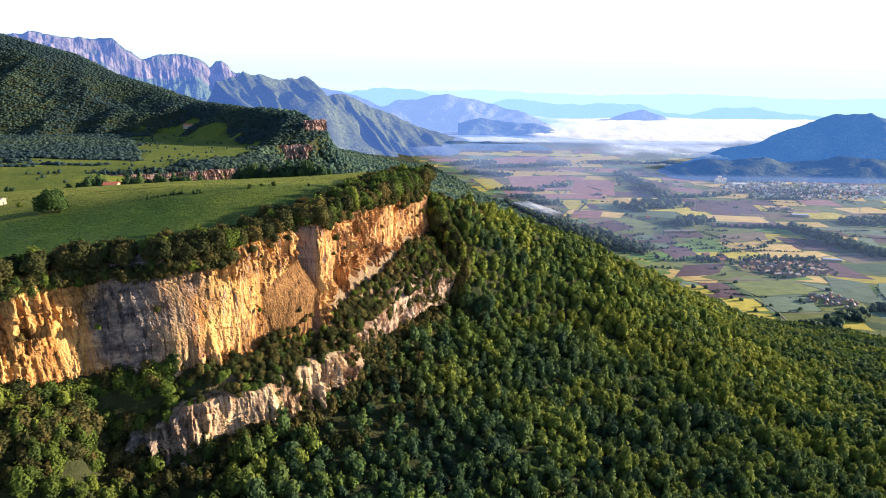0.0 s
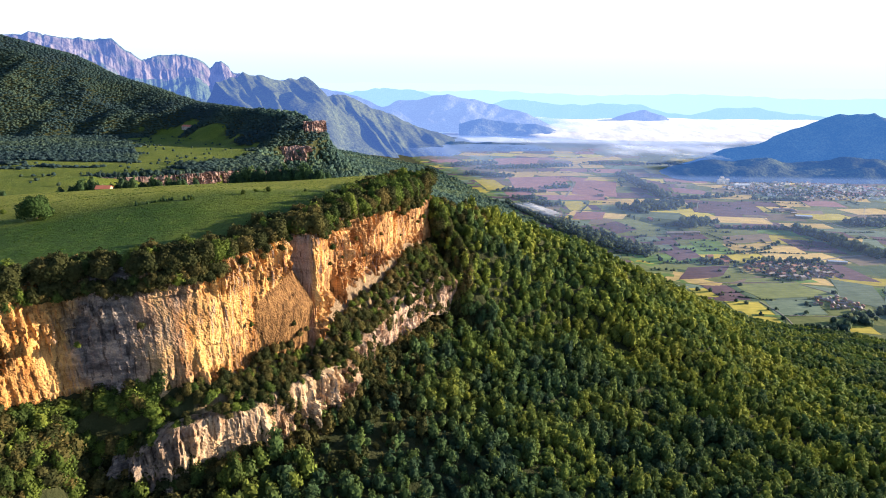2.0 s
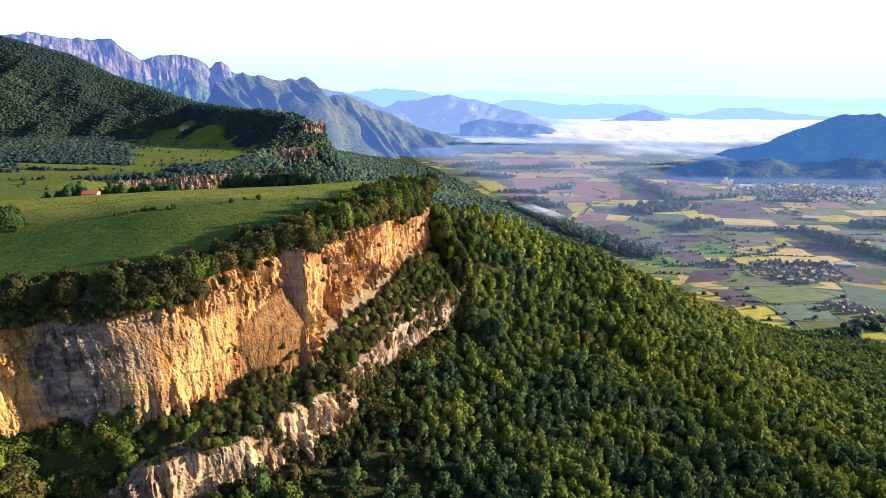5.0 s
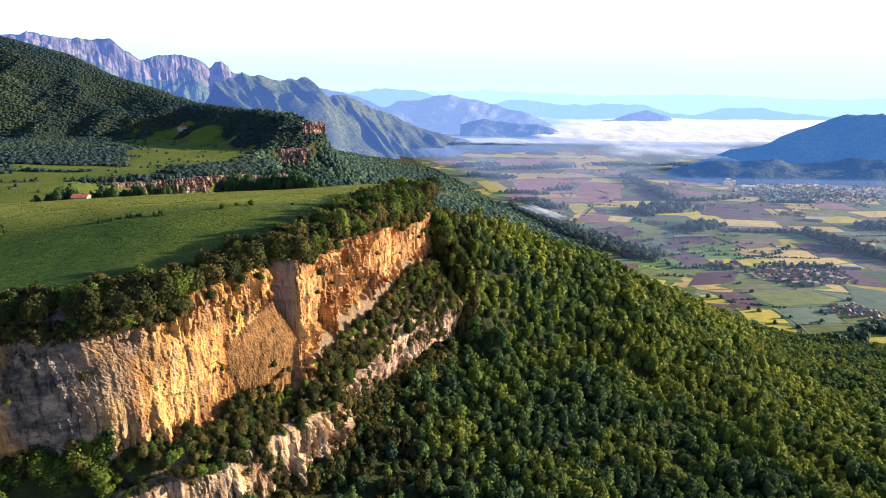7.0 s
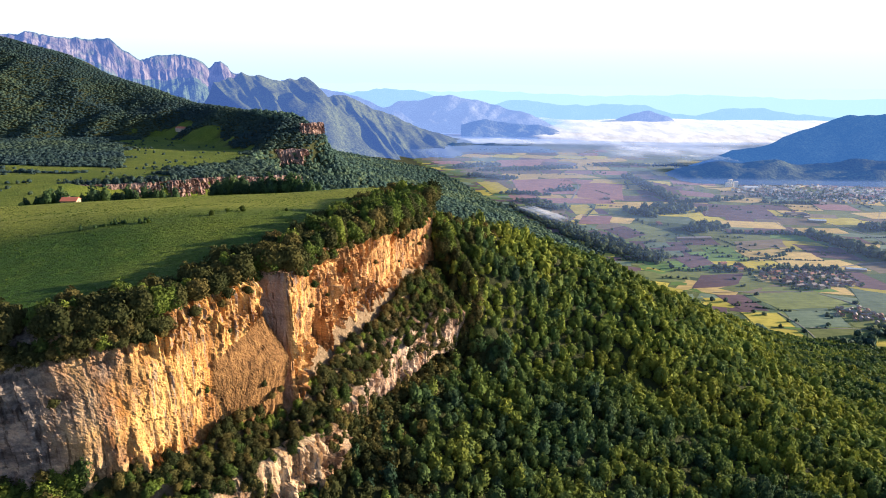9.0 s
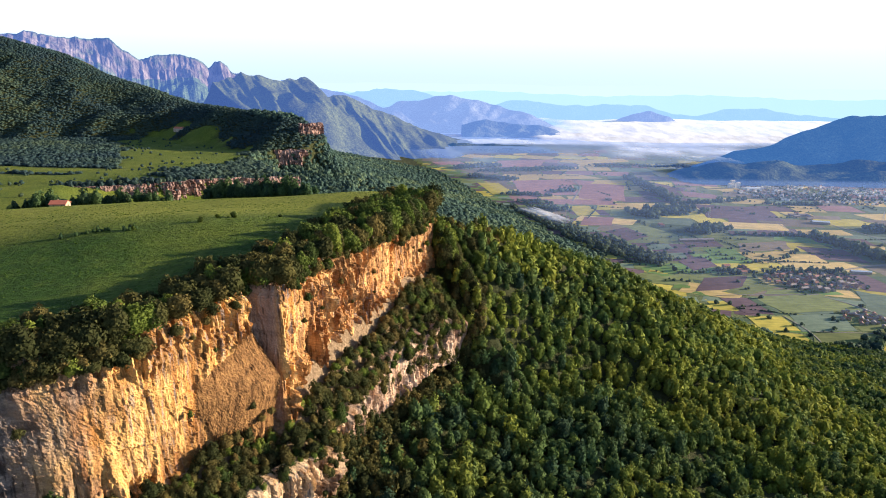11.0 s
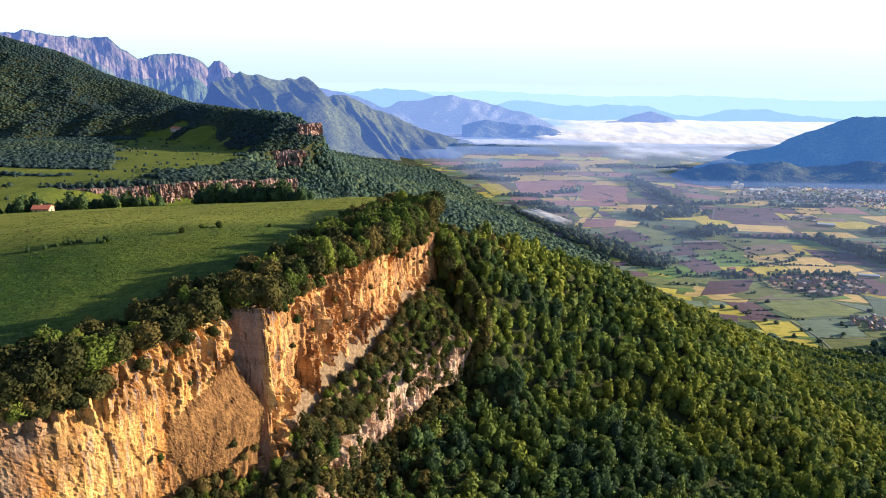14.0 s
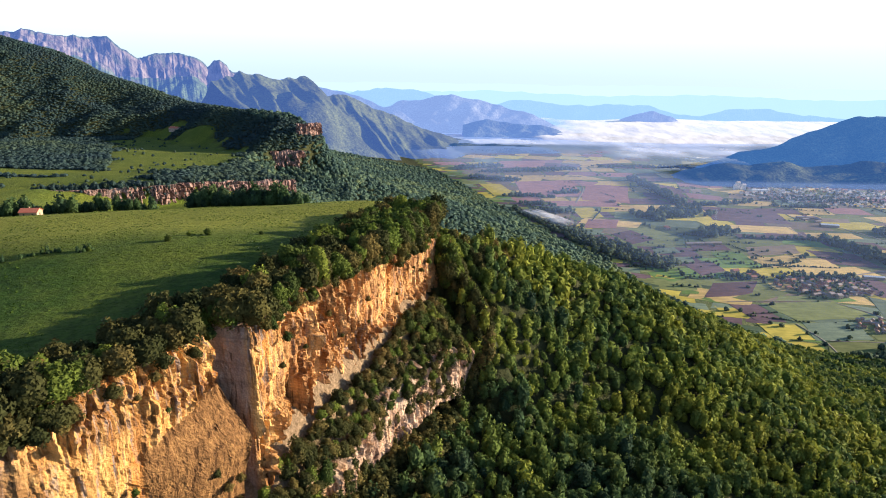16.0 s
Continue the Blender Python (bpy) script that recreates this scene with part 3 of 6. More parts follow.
def crag_top(s, p):
    return np.interp(p[:, 1], [718, 768, 818, 896], [321, 320, 317, 309]) + 6 * (fbm(s / 16, 3.2) - 0.5)


def crag_foot(s, p):
    return crag_top(s, p) - 31


cliff_face("far_crag", smooth_line([(-430, 718), (-380, 742), (-334, 768), (-290, 815), (-230, 868), (-200, 896)], 8), crag_top, crag_foot, 2, 2.0, CLIFF_RED, spacing=1.2, seed=61.0, back=16.0,
           label="low reddish rock wall beyond the meadow")
cliff_face("red_bluff", smooth_line([(-328, 1224), (-302, 1233), (-280, 1247), (-268, 1270)], 8), flat_top(304, 10), flat_top(252, 6), 3, 2.6, CLIFF_RED, spacing=1.6, seed=71.0, back=8.0,
           label="red rock bluff on the wooded mountain")
cliff_face("red_bluff", smooth_line([(-296, 1297), (-284, 1302), (-268, 1316), (-256, 1340)], 8), flat_top(348, 14), flat_top(309, 6), 3, 2.6, CLIFF_RED, spacing=1.6, seed=81.0, back=8.0,
           label="red rock bluff below the mountain ridge")


# ---- trees ----
def ico(sub):
    bm = bmesh.new()
    bmesh.ops.create_icosphere(bm, subdivisions=sub, radius=1.0)
    v = np.array([p.co[:] for p in bm.verts])
    f = np.array([[q.index for q in a.verts] for a in bm.faces])
    bm.free()
    return v, f


ICO1, ICO2 = ico(1), ico(2)


def crown_shape(seed, leaves, size, tall=1.0, bumps=1.0, core=1, lean=0.0, ruffle=0.5):
    """Triangles (n, 3, 3) of a crown about 1 across its half-width, base at z = 0: leaf clumps at all angles over a knobbly
    outline with gaps, round an inner body that keeps light from passing straight through."""
    rng = np.random.default_rng(seed)
    knots = rng.normal(size=(15, 3))
    knots /= np.linalg.norm(knots, axis=1)[:, None]
    sway = rng.uniform(0.7, 1.25, 15)

    def outline(d):
        near = np.exp(9.0 * (d @ knots.T - 1)) * sway
        return 0.58 + 0.52 * bumps * np.clip(near.max(1), 0, 1.1)

    def placed(d, r):
        z = d[:, 2:]
        squeeze = 1 - 0.22 * np.clip(z, 0, 1)
        q = d * r[:, None] * np.concatenate([squeeze, squeeze, np.full_like(z, tall)], 1)
        q[:, 2] += 0.82 * tall
        q[:, 0] += lean * q[:, 2]
        return q

    i = np.arange(leaves) + 0.5
    z = 1 - 1.72 * i / leaves
    a = i * 2.399963 + rng.uniform(-0.3, 0.3, leaves)
    d = np.stack([np.sqrt(1 - z * z) * np.cos(a), np.sqrt(1 - z * z) * np.sin(a), z], 1)
    d += rng.normal(0, 0.1, d.shape)
    d /= np.linalg.norm(d, axis=1)[:, None]
    mid = placed(d, outline(d) * rng.uniform(0.78, 1.10, leaves))
    n = d + rng.normal(0, ruffle, d.shape)
    n /= np.linalg.norm(n, axis=1)[:, None]
    u = np.cross(n, rng.normal(size=d.shape))
    u /= np.linalg.norm(u, axis=1)[:, None]
    v = np.cross(n, u)
    s = size * rng.uniform(0.65, 1.35, leaves)[:, None]
    tri = np.stack([mid + u * s, mid - 0.6 * u * s + 0.85 * v * s, mid - 0.5 * u * s - 0.85 * v * s], 1)
    cv, cf = ICO2 if core == 2 else ICO1
    body = placed(cv, outline(cv) * 0.84)
    return np.concatenate([tri, body[cf]])


def swell_of(shape):
    """The outward direction of each triangle of a crown."""
    m = shape.mean(1)
    d = m - np.array([0, 0, 0.8 * m[:, 2].mean()])
    return d / (np.linalg.norm(d, axis=1)[:, None] + 1e-9)


def set_vector(me, name, values):
    me.attributes.new(name, "FLOAT_VECTOR", "POINT").data.foreach_set("vector", np.asarray(values, np.float32).ravel())


NEAR = [crown_shape(10 + i, 190, 0.225, (1.1, 1.45, 1.75, 1.0)[i % 4], 1.0, 1, 0.05 * (i % 3 - 1)) for i in range(8)]
CLOSE = [crown_shape(25 + i, 420, 0.155, (1.1, 1.45, 1.75, 1.0)[i % 4], 1.0, 1, 0.05 * (i % 3 - 1)) for i in range(6)]
MID = [crown_shape(40 + i, 40, 0.45, (1.1, 1.45, 1.0)[i % 3], 1.0, 1, 0.0, 0.35) for i in range(6)]
SMALL = [crown_shape(70 + i, 15, 0.62, 0.9 + 0.2 * (i % 2), 1.0, 1, 0.0, 0.18) for i in range(5)]


def forest(name, shapes, x, y, z, radius, tall, tint, material, label, category="forest"):
    """Many crowns as one body."""
    rng = np.random.default_rng(len(x))
    which, turn = rng.integers(0, len(shapes), len(x)), rng.uniform(0, 2 * np.pi, len(x))
    verts, tints, swells = [], [], []
    for k, s in enumerate(shapes):
        m = which == k
        if not m.any():
            continue
        c, n = np.cos(turn[m])[:, None, None], np.sin(turn[m])[:, None, None]
        r, h = radius[m][:, None, None], (radius * tall)[m][:, None, None]
        X = (s[None, :, :, 0] * c - s[None, :, :, 1] * n) * r + x[m][:, None, None]
        Y = (s[None, :, :, 0] * n + s[None, :, :, 1] * c) * r + y[m][:, None, None]
        Z = s[None, :, :, 2] * h + z[m][:, None, None]
        verts.append(np.stack([X, Y, Z], -1).reshape(-1, 3))
        tints.append(np.repeat(tint[m], s.shape[0] * 3))
        o = swell_of(s)[None]
        c, n = c[:, :, 0], n[:, :, 0]
        w = np.stack([o[..., 0] * c - o[..., 1] * n, o[..., 0] * n + o[..., 1] * c, np.broadcast_to(o[..., 2], (len(c), s.shape[0]))], -1)
        swells.append(np.repeat(w.reshape(-1, 3), 3, axis=0))
    verts = np.concatenate(verts)
    me = mesh_from(name, verts, np.arange(len(verts)).reshape(-1, 3), [material], smooth=False)
    set_float(me, "tint", np.concatenate(tints))
    set_vector(me, "swell", np.concatenate(swells))
    return tagged(new(name, me), label, category, kind="stuff")


def scatter(x0, x1, y0, y1, spacing, seed):
    rng = np.random.default_rng(seed)
    gx, gy = np.meshgrid(np.arange(x0, x1, spacing), np.arange(y0, y1, spacing * 0.87), indexing="ij")
    gx = gx + (np.arange(gx.shape[1]) % 2) * spacing / 2
    gx, gy = gx.ravel(), gy.ravel()
    return gx + rng.uniform(-0.38, 0.38, gx.size) * spacing, gy + rng.uniform(-0.38, 0.38, gx.size) * spacing, rng


def slope_forest():
    x, y, rng = scatter(-330, 860, -80, 960, 5.3, 1)
    d, _, qy = line_distance(RIM, x, y)
    df, _, _ = line_distance(FOOT, x, y)
    keep = (d > ledge_width(qy) * step(188, 204, qy) * (1 - step(385, 405, qy)) + 3) & (df < 0) & (np.abs(x) < 0.8 * y + 90) & ((y < 680) | (x > 200)) & (fbm(x / 16, y / 16) > 0.05)
    x, y, d = x[keep], y[keep], d[keep]
    z = height(x, y) + np.clip(rng.normal(0, 1.3, x.size), -2.2, 0.3) + np.minimum(0, 11 * (fbm(x / 20 + 9, y / 20) - 0.56))
    r = rng.uniform(1.9, 3.9, x.size) * (0.75 + 0.5 * fbm(x / 30, y / 30))
    # browner oaks under the rock, bright green lower down
    oak = (d + 70 * (fbm(x / 35, y / 35) - 0.5) < 32) & (rng.random(x.size) < np.where(x < -100, 0.3, np.where(y > 360, 0.42, 0.6)))
    near = np.hypot(x - 40, y - 130) < 300
    shown = y > 150 - 0.62 * np.abs(x)
    # tint rises towards the crest and the right, standing in for stronger sunlight
    tint = np.clip(0.18 * step(60, 300, x) + 0.34 * step(240, 400, y) * (1 - step(220, 460, x)) + 1.45 * fbm(x / 30 + 5, y / 30) - 0.38 + rng.normal(0, 0.17, x.size), 0, 1)
    close = (x < -70) & (y < 235) & shown
    foot = y > 600
    for m, shp, mat, nm, lab in ((~oak & close, CLOSE, LEAF_LEDGE, "clearing_forest", "green broadleaf trees under the lower rock band"),
                                 (oak & close, CLOSE, LEAF_OAK_STUFF, "clearing_oaks", "olive-brown oaks under the lower rock band"),
                                 (~oak & near & shown & ~close, NEAR, LEAF_FOREST, "slope_forest", "dense green broadleaf forest on the slope below the cliff"),
                                 (~oak & foot, SMALL, LEAF_FOREST, "foot_forest", "green broadleaf forest where the spur meets the fields"),
                                 (~oak & ~near & shown & ~close & ~foot, MID, LEAF_FOREST, "lower_forest", "green broadleaf forest on the foot of the spur"),
                                 (~shown & (rng.random(x.size) < 0.92), SMALL, LEAF_FOREST, "deep_forest", "green forest deep under the flight line"),
                                 (oak & shown & ~close, NEAR, LEAF_OAK_STUFF, "oak_scrub", "olive-brown holm oak wood below the rock bands")):
        forest(nm, shp, x[m], y[m], z[m] - 0.4, r[m] * (0.8 if mat is LEAF_OAK_STUFF else 1), rng.uniform(0.75, 1.5, m.sum()), tint[m], mat, lab)


slope_forest()


def far_forest():
    x, y, rng = scatter(-330, 210, 640, 1120, 6.6, 12)
    d, _, _ = line_distance(RIM, x, y)
    df, _, _ = line_distance(FOOT, x, y)
    keep = (d > 1) & (df < 8)
    x, y = x[keep], y[keep]
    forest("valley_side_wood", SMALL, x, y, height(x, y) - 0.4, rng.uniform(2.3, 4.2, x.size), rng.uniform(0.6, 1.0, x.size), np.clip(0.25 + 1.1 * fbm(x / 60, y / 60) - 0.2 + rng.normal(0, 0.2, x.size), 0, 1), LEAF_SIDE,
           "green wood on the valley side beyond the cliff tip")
    x, y, rng = scatter(-1000, 700, 680, 2700, 12.5, 2)
    d, _, _ = line_distance(RIM, x, y)
    df, _, _ = line_distance(FOOT, x, y)
    keep = (d > np.where(y > 1380, -60, 1)) & (df < 8) & ~((x > 200) & (y < 960)) & ~((x > -330) & (y < 1120) & (x < 210)) & ((y < 2200) | (rng.random(x.size) < 0.6))
    x, y = x[keep], y[keep]
    z = height(x, y)
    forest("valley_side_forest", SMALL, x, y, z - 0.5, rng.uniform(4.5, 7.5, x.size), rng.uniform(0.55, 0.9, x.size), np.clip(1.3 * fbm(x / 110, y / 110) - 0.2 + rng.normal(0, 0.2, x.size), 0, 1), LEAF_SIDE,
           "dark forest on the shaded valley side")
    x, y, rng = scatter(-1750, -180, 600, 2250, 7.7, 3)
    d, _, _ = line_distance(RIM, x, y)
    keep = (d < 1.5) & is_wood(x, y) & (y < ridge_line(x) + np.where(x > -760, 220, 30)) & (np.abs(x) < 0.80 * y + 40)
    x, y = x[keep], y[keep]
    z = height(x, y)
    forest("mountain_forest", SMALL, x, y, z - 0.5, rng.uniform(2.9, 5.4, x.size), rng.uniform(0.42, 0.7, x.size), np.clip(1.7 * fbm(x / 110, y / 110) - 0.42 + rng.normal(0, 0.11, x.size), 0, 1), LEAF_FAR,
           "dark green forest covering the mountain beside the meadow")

    # the steep ground round the red bluffs
    x, y, rng = scatter(-350, -170, 1140, 1420, 6.0, 8)
    d, _, _ = line_distance(RIM, x, y)
    keep = d > 0.5
    x, y = x[keep], y[keep]
    forest("bluff_wood", SMALL, x, y, height(x, y) - 1.0, rng.uniform(2.6, 4.6, x.size), rng.uniform(0.9, 1.5, x.size), np.clip(1.3 * fbm(x / 60, y / 60) - 0.3 + rng.normal(0, 0.12, x.size), 0, 1), LEAF_SIDE,
           "dark wood on the steep slope round the red bluffs")


far_forest()


# ---- single trees, shrubs and bushes ----
def part(name, me, parent, label=""):
    ob = new(name, me)
    ob.parent = parent
    if label:
        ob["label"] = label
    return ob


def crown_mesh(shape, material):
    me = mesh_from("crown", shape.reshape(-1, 3), np.arange(len(shape) * 3).reshape(-1, 3), [material], smooth=False)
    set_vector(me, "swell", np.repeat(swell_of(shape), 3, axis=0))
    return me


def trunk_mesh(seed, limbs=4):
    """A tapered, slightly bent trunk that forks into limbs; 1 is the half-width of the crown."""
    rng = random.Random(seed)
    bm = bmesh.new()

    def limb(a, b, r0, r1, sides=6):
        a, b = Vector(a), Vector(b)
        q = (b - a).to_track_quat("Z", "Y")
        rings = []
        for k in range(4):
            f = k / 3
            c = a.lerp(b, f) + Vector((rng.uniform(-1, 1), rng.uniform(-1, 1), 0)) * 0.03 * math.sin(math.pi * f)
            r = r0 + (r1 - r0) * f
            rings.append([bm.verts.new(c + q @ Vector((r * math.cos(2 * math.pi * i / sides), r * math.sin(2 * math.pi * i / sides), 0))) for i in range(sides)])
        for p, n in zip(rings, rings[1:]):
            for i in range(sides):
                bm.faces.new((p[i], p[(i + 1) % sides], n[(i + 1) % sides], n[i]))
        bm.faces.new(rings[-1])

    limb((0, 0, -0.15), (0.03, 0.02, 0.6), 0.075, 0.05)
    for i in range(limbs):
        a = 2 * math.pi * i / limbs + rng.uniform(-0.4, 0.4)
        limb((0.03, 0.02, 0.5 + 0.04 * i), (0.45 * math.cos(a), 0.45 * math.sin(a), rng.uniform(0.9, 1.2)), 0.042, 0.015, 5)
    me = bpy.data.meshes.new("trunk")
    bm.to_mesh(me)
    bm.free()
    me.materials.append(BARK)
    return me


def tree_kind(name, shape, material, seed, label, category):
    ob = new(name)
    part("trunk", trunk_mesh(seed), ob, "grey-brown bark")
    part("crown", crown_mesh(shape, material), ob)
    ob.matrix_basis = pose(-201, 303, -4000)
    return tagged(ob, label, category)


def shrub_kind(name, shape, material, label):
    return tagged(new(name, crown_mesh(shape, material)), label, "shrub")


def planted(x, y, z, size, tall=1.0, turn=0.0):
    return Matrix.LocRotScale((x, y, z), Euler((0, 0, turn)), (size, size, size * tall))


def planted_copy(ob, m):
    made = copy_thing(ob, m)
    made.matrix_basis = m
    return made


FINE = [crown_shape(100 + i, 1100, 0.104, (0.85, 0.95, 1.1)[i % 3], 0.85, 2, 0.0, 0.6) for i in range(6)]
OAK_LABEL = "rounded olive-brown holm oak on the cliff edge"
GREEN_LABEL = "bright green broadleaf tree among the oaks on the cliff edge"


def plant_rim():
    """A belt of oaks along the cliff edge, two to four deep, broadest over the tip."""
    rng = random.Random(7)
    at, p, n = along(smooth_line(CLIFF_LINE[2:-2] + [(-8, 408)], 12), 1.0)
    firsts = {}
    spots, s = [], 0.0
    while s < at[-1] - 1:
        i = int(s)
        y = p[i, 1]
        deep = float(np.interp(y, [150, 200, 240, 300, 350, 385, 410], [9, 11, 14, 17, 24, 28, 22]))
        inward = -1.5 if y > 300 else 0.3
        while inward < deep:
            k = min(len(p) - 1, max(0, i + rng.randint(-2, 2)))
            spots.append((p[k, 0] - n[k, 0] * (inward + rng.uniform(-1, 1)), p[k, 1] - n[k, 1] * (inward + rng.uniform(-1, 1)), y))
            inward += rng.uniform(4.2, 6.0)
        s += rng.uniform(4.0, 5.6)
    for x, y, yy in spots:
        green = rng.random() < (0.22 if yy < 300 else 0.5)
        kind = rng.randrange(3)
        size = rng.uniform(3.3, 5.0) * (1.05 if yy < 235 else 1.12 if yy < 320 else 1.2)
        key = (green, kind)
        z = float(plateau(np.array([x]), np.array([y]))[0]) - 0.8
        m = planted(x, y, z, size, rng.uniform(0.85, 1.15), rng.uniform(0, 6.28))
        if key not in firsts:
            ob = tree_kind("broadleaf_tree" if green else "holm_oak", FINE[kind + (3 if green else 0)], LEAF_TREE if green else LEAF_OAK, 5 + kind,
                           GREEN_LABEL if green else OAK_LABEL, "tree")
            tagged(ob, group="trees along the cliff edge")
            ob.matrix_basis = m
            firsts[key] = ob
        else:
            planted_copy(firsts[key], m)
    return firsts


RIM_KINDS = plant_rim()


def plant_tip():
    """Oaks and broadleaf trees that wrap round the end of the cliff."""
    rng = random.Random(23)
    for _ in range(95):
        a, r = rng.uniform(-0.75, 1.3), rng.uniform(1.0, 34.0)
        x, y = -8 + r * math.cos(a), 402 + r * math.sin(a)
        z = float(height(np.array([x]), np.array([y]))[0]) - 0.6
        planted_copy(RIM_KINDS[(rng.random() < 0.65, rng.randrange(3))], planted(x, y, z, rng.uniform(2.4, 4.2), rng.uniform(0.9, 1.3), rng.uniform(0, 6.28)))

    # a second row that leans against the end of the rock
    for _ in range(26):
        x, y = rng.uniform(-5, 5), rng.uniform(390, 410)
        z = float(height(np.array([x]), np.array([y]))[0]) - 0.6
        planted_copy(RIM_KINDS[(rng.random() < 0.45, rng.randrange(3))], planted(x, y, z, rng.uniform(4.0, 6.2), rng.uniform(1.1, 1.5), rng.uniform(0, 6.28)))


plant_tip()
OAK, BROADLEAF = RIM_KINDS[(False, 0)], RIM_KINDS[(True, 1)]


def plant_faces():
    """Shrubs that root on the ledges of the rock and hang over its top edge."""
    rng = random.Random(11)
    at, p, n = along(smooth_line(CLIFF_LINE[3:-2], 12), 1.0)
    kinds = [shrub_kind("cliff_shrub", CLOSE[i], m, lab) for i, m, lab in ((0, LEAF_OAK, "olive-brown shrub rooted on the cliff"), (4, LEAF_TREE, "bright green shrub rooted on the cliff"))]
    for ob in kinds:
        tagged(ob, group="shrubs on the cliffs")
        ob.matrix_basis = pose(-60, 262, 340)
    first = set()
    for s in np.arange(2, at[-1] - 2, 1.9):
        i = int(s)
        x, y = p[i]
        top, foot = float(plateau(p[i, 0], p[i, 1])), float(upper_foot_z(y))
        places = [(rng.uniform(0.5, 3.0), top - rng.uniform(1.5, 4.5), rng.uniform(1.3, 2.3))] if y > 262 or rng.random() < 0.3 else []
        if y < 222:
            places += [(rng.uniform(0.5, 3.0), top - rng.uniform(1.5, 6.0), rng.uniform(1.6, 2.8)) for _ in range(2)]
        if y > 345:
            places += [(rng.uniform(0.5, 3.5), top - rng.uniform(2, 9), rng.uniform(1.6, 3.0)) for _ in range(2)]
        if rng.random() < 0.09 + 0.12 * (y > 270):
            places.append((rng.uniform(1.2, 3.0), rng.uniform(foot + 6, top - 4), rng.uniform(0.7, 1.7)))
        for out, z, size in places:
            k = 1 if rng.random() < 0.2 else 0
            m = planted(x + n[i, 0] * out, y + n[i, 1] * out, z - 0.6 * size, size, rng.uniform(0.8, 1.1), rng.uniform(0, 6.28))
            if k not in first:
                kinds[k].matrix_basis = m
                first.add(k)
            else:
                planted_copy(kinds[k], m)
    # bushes at the foot of the rockfall scar
    for x, y, z, size in ((-67.3, 237.5, 335, 2.5), (-69.8, 233.5, 334, 3.0), (-64.8, 240.0, 335, 2.2), (-60.6, 245.2, 343.5, 1.5), (-56.2, 249.6, 339, 1.4), (-59.0, 247.5, 337.5, 1.5), (-72.0, 230.5, 334, 2.4), (-62.0, 243.0, 334.5, 2.0)):
        planted_copy(kinds[0], planted(x, y, z - 0.6 * size, size, 1.0, rng.uniform(0, 6.28)))


plant_faces()


def ledge_scrub():
    """Oaks and bushes on the ledge between the two rock bands."""
    rng = np.random.default_rng(5)
    at, p, n = along(smooth_line(CLIFF_LINE[2:-2], 12), 1.0)
    X, Y, Zs = [], [], []
    for s in np.arange(0, at[-1] - 1, 1.8):
        i = int(s)
        w = float(ledge_width(p[i, 1]))
        for out in np.arange(3.0 + 3.5 * (p[i, 1] > 255), w + 1.5, 3.1):
            o = out + rng.uniform(-1.2, 1.2)
            X.append(p[i, 0] + n[i, 0] * o)
            Y.append(p[i, 1] + n[i, 1] * o)
            f, l = float(upper_foot_z(p[i, 1])), 324.0
            Zs.append(f - 1 + (l - f) * min(1, max(0, (o - 2.5) / (w - 2.5))))
    X, Y, Zs = np.array(X), np.array(Y), np.array(Zs)
    Zs = np.where(Y < 205, height(X, Y), np.maximum(Zs, height(X, Y) - 1))
    keep = fbm(X / 9, Y / 9) > 0.1
    X, Y, Zs = X[keep], Y[keep], Zs[keep]
    r = rng.uniform(1.3, 2.9, X.size)
    # thick scrub behind the edge of the lower band
    s, q, m = along(lower_line, 1.0)
    j, e = rng.integers(0, len(q), 300), rng.uniform(0.5, 11.0, 300)
    ex, ey = q[j, 0] - m[j, 0] * e, q[j, 1] - m[j, 1] * e
    X, Y = np.r_[X, ex], np.r_[Y, ey]
    Zs = np.r_[Zs, np.maximum(height(ex, ey), lower_top(s, q)[j] - 1.5)]
    r = np.r_[r, rng.uniform(1.2, 2.6, 300)]
    bright = rng.random(X.size) < np.where(X < -100, 0.6, np.where(Y > 330, 0.4, 0.22))
    r = r * np.where(X < -100, 1.35, np.where(Y < 262, 0.88, np.where(Y > 345, 1.2, 1.0)))
    for m, mat, nm, lab in ((~bright, LEAF_OAK_STUFF, "ledge_oaks", "olive-brown oak scrub on the ledge between the cliffs"), (bright, LEAF_LEDGE, "ledge_bushes", "green bushes on the ledge between the cliffs")):
        forest(nm, CLOSE, X[m], Y[m], Zs[m] - 0.5, r[m], rng.uniform(0.6, 1.0, m.sum()), rng.random(m.sum()), mat, lab, "scrub")


ledge_scrub()


def foot_scrub():
    """Oaks crowding the foot of the lower rock band."""
    rng = np.random.default_rng(15)
    at, p, n = along(smooth_line(CLIFF_LINE[2:-2], 12), 1.0)
    i = rng.integers(0, len(p), 900)
    o = ledge_width(p[i, 1]) * (1 - 0.8 * step(385, 405, p[i, 1])) + rng.uniform(-0.6, 1, 900) ** 2 * 16 - 1.0
    x, y = p[i, 0] + n[i, 0] * o, p[i, 1] + n[i, 1] * o
    # more of it under the broken band, past the corner
    s, q, m = along(spur_line, 1.0)
    j, e = rng.integers(0, len(q), 260), rng.uniform(1.5, 9.0, 260)
    x[:260], y[:260] = q[j, 0] + m[j, 0] * e, q[j, 1] + m[j, 1] * e
    r = rng.uniform(1.6, 3.6, 900)
    forest("foot_scrub", NEAR, x, y, height(x, y) - 0.4, r, rng.uniform(0.6, 1.1, 900), rng.random(900), LEAF_OAK_STUFF, "olive-brown oak scrub at the foot of the rock band", "scrub")


foot_scrub()


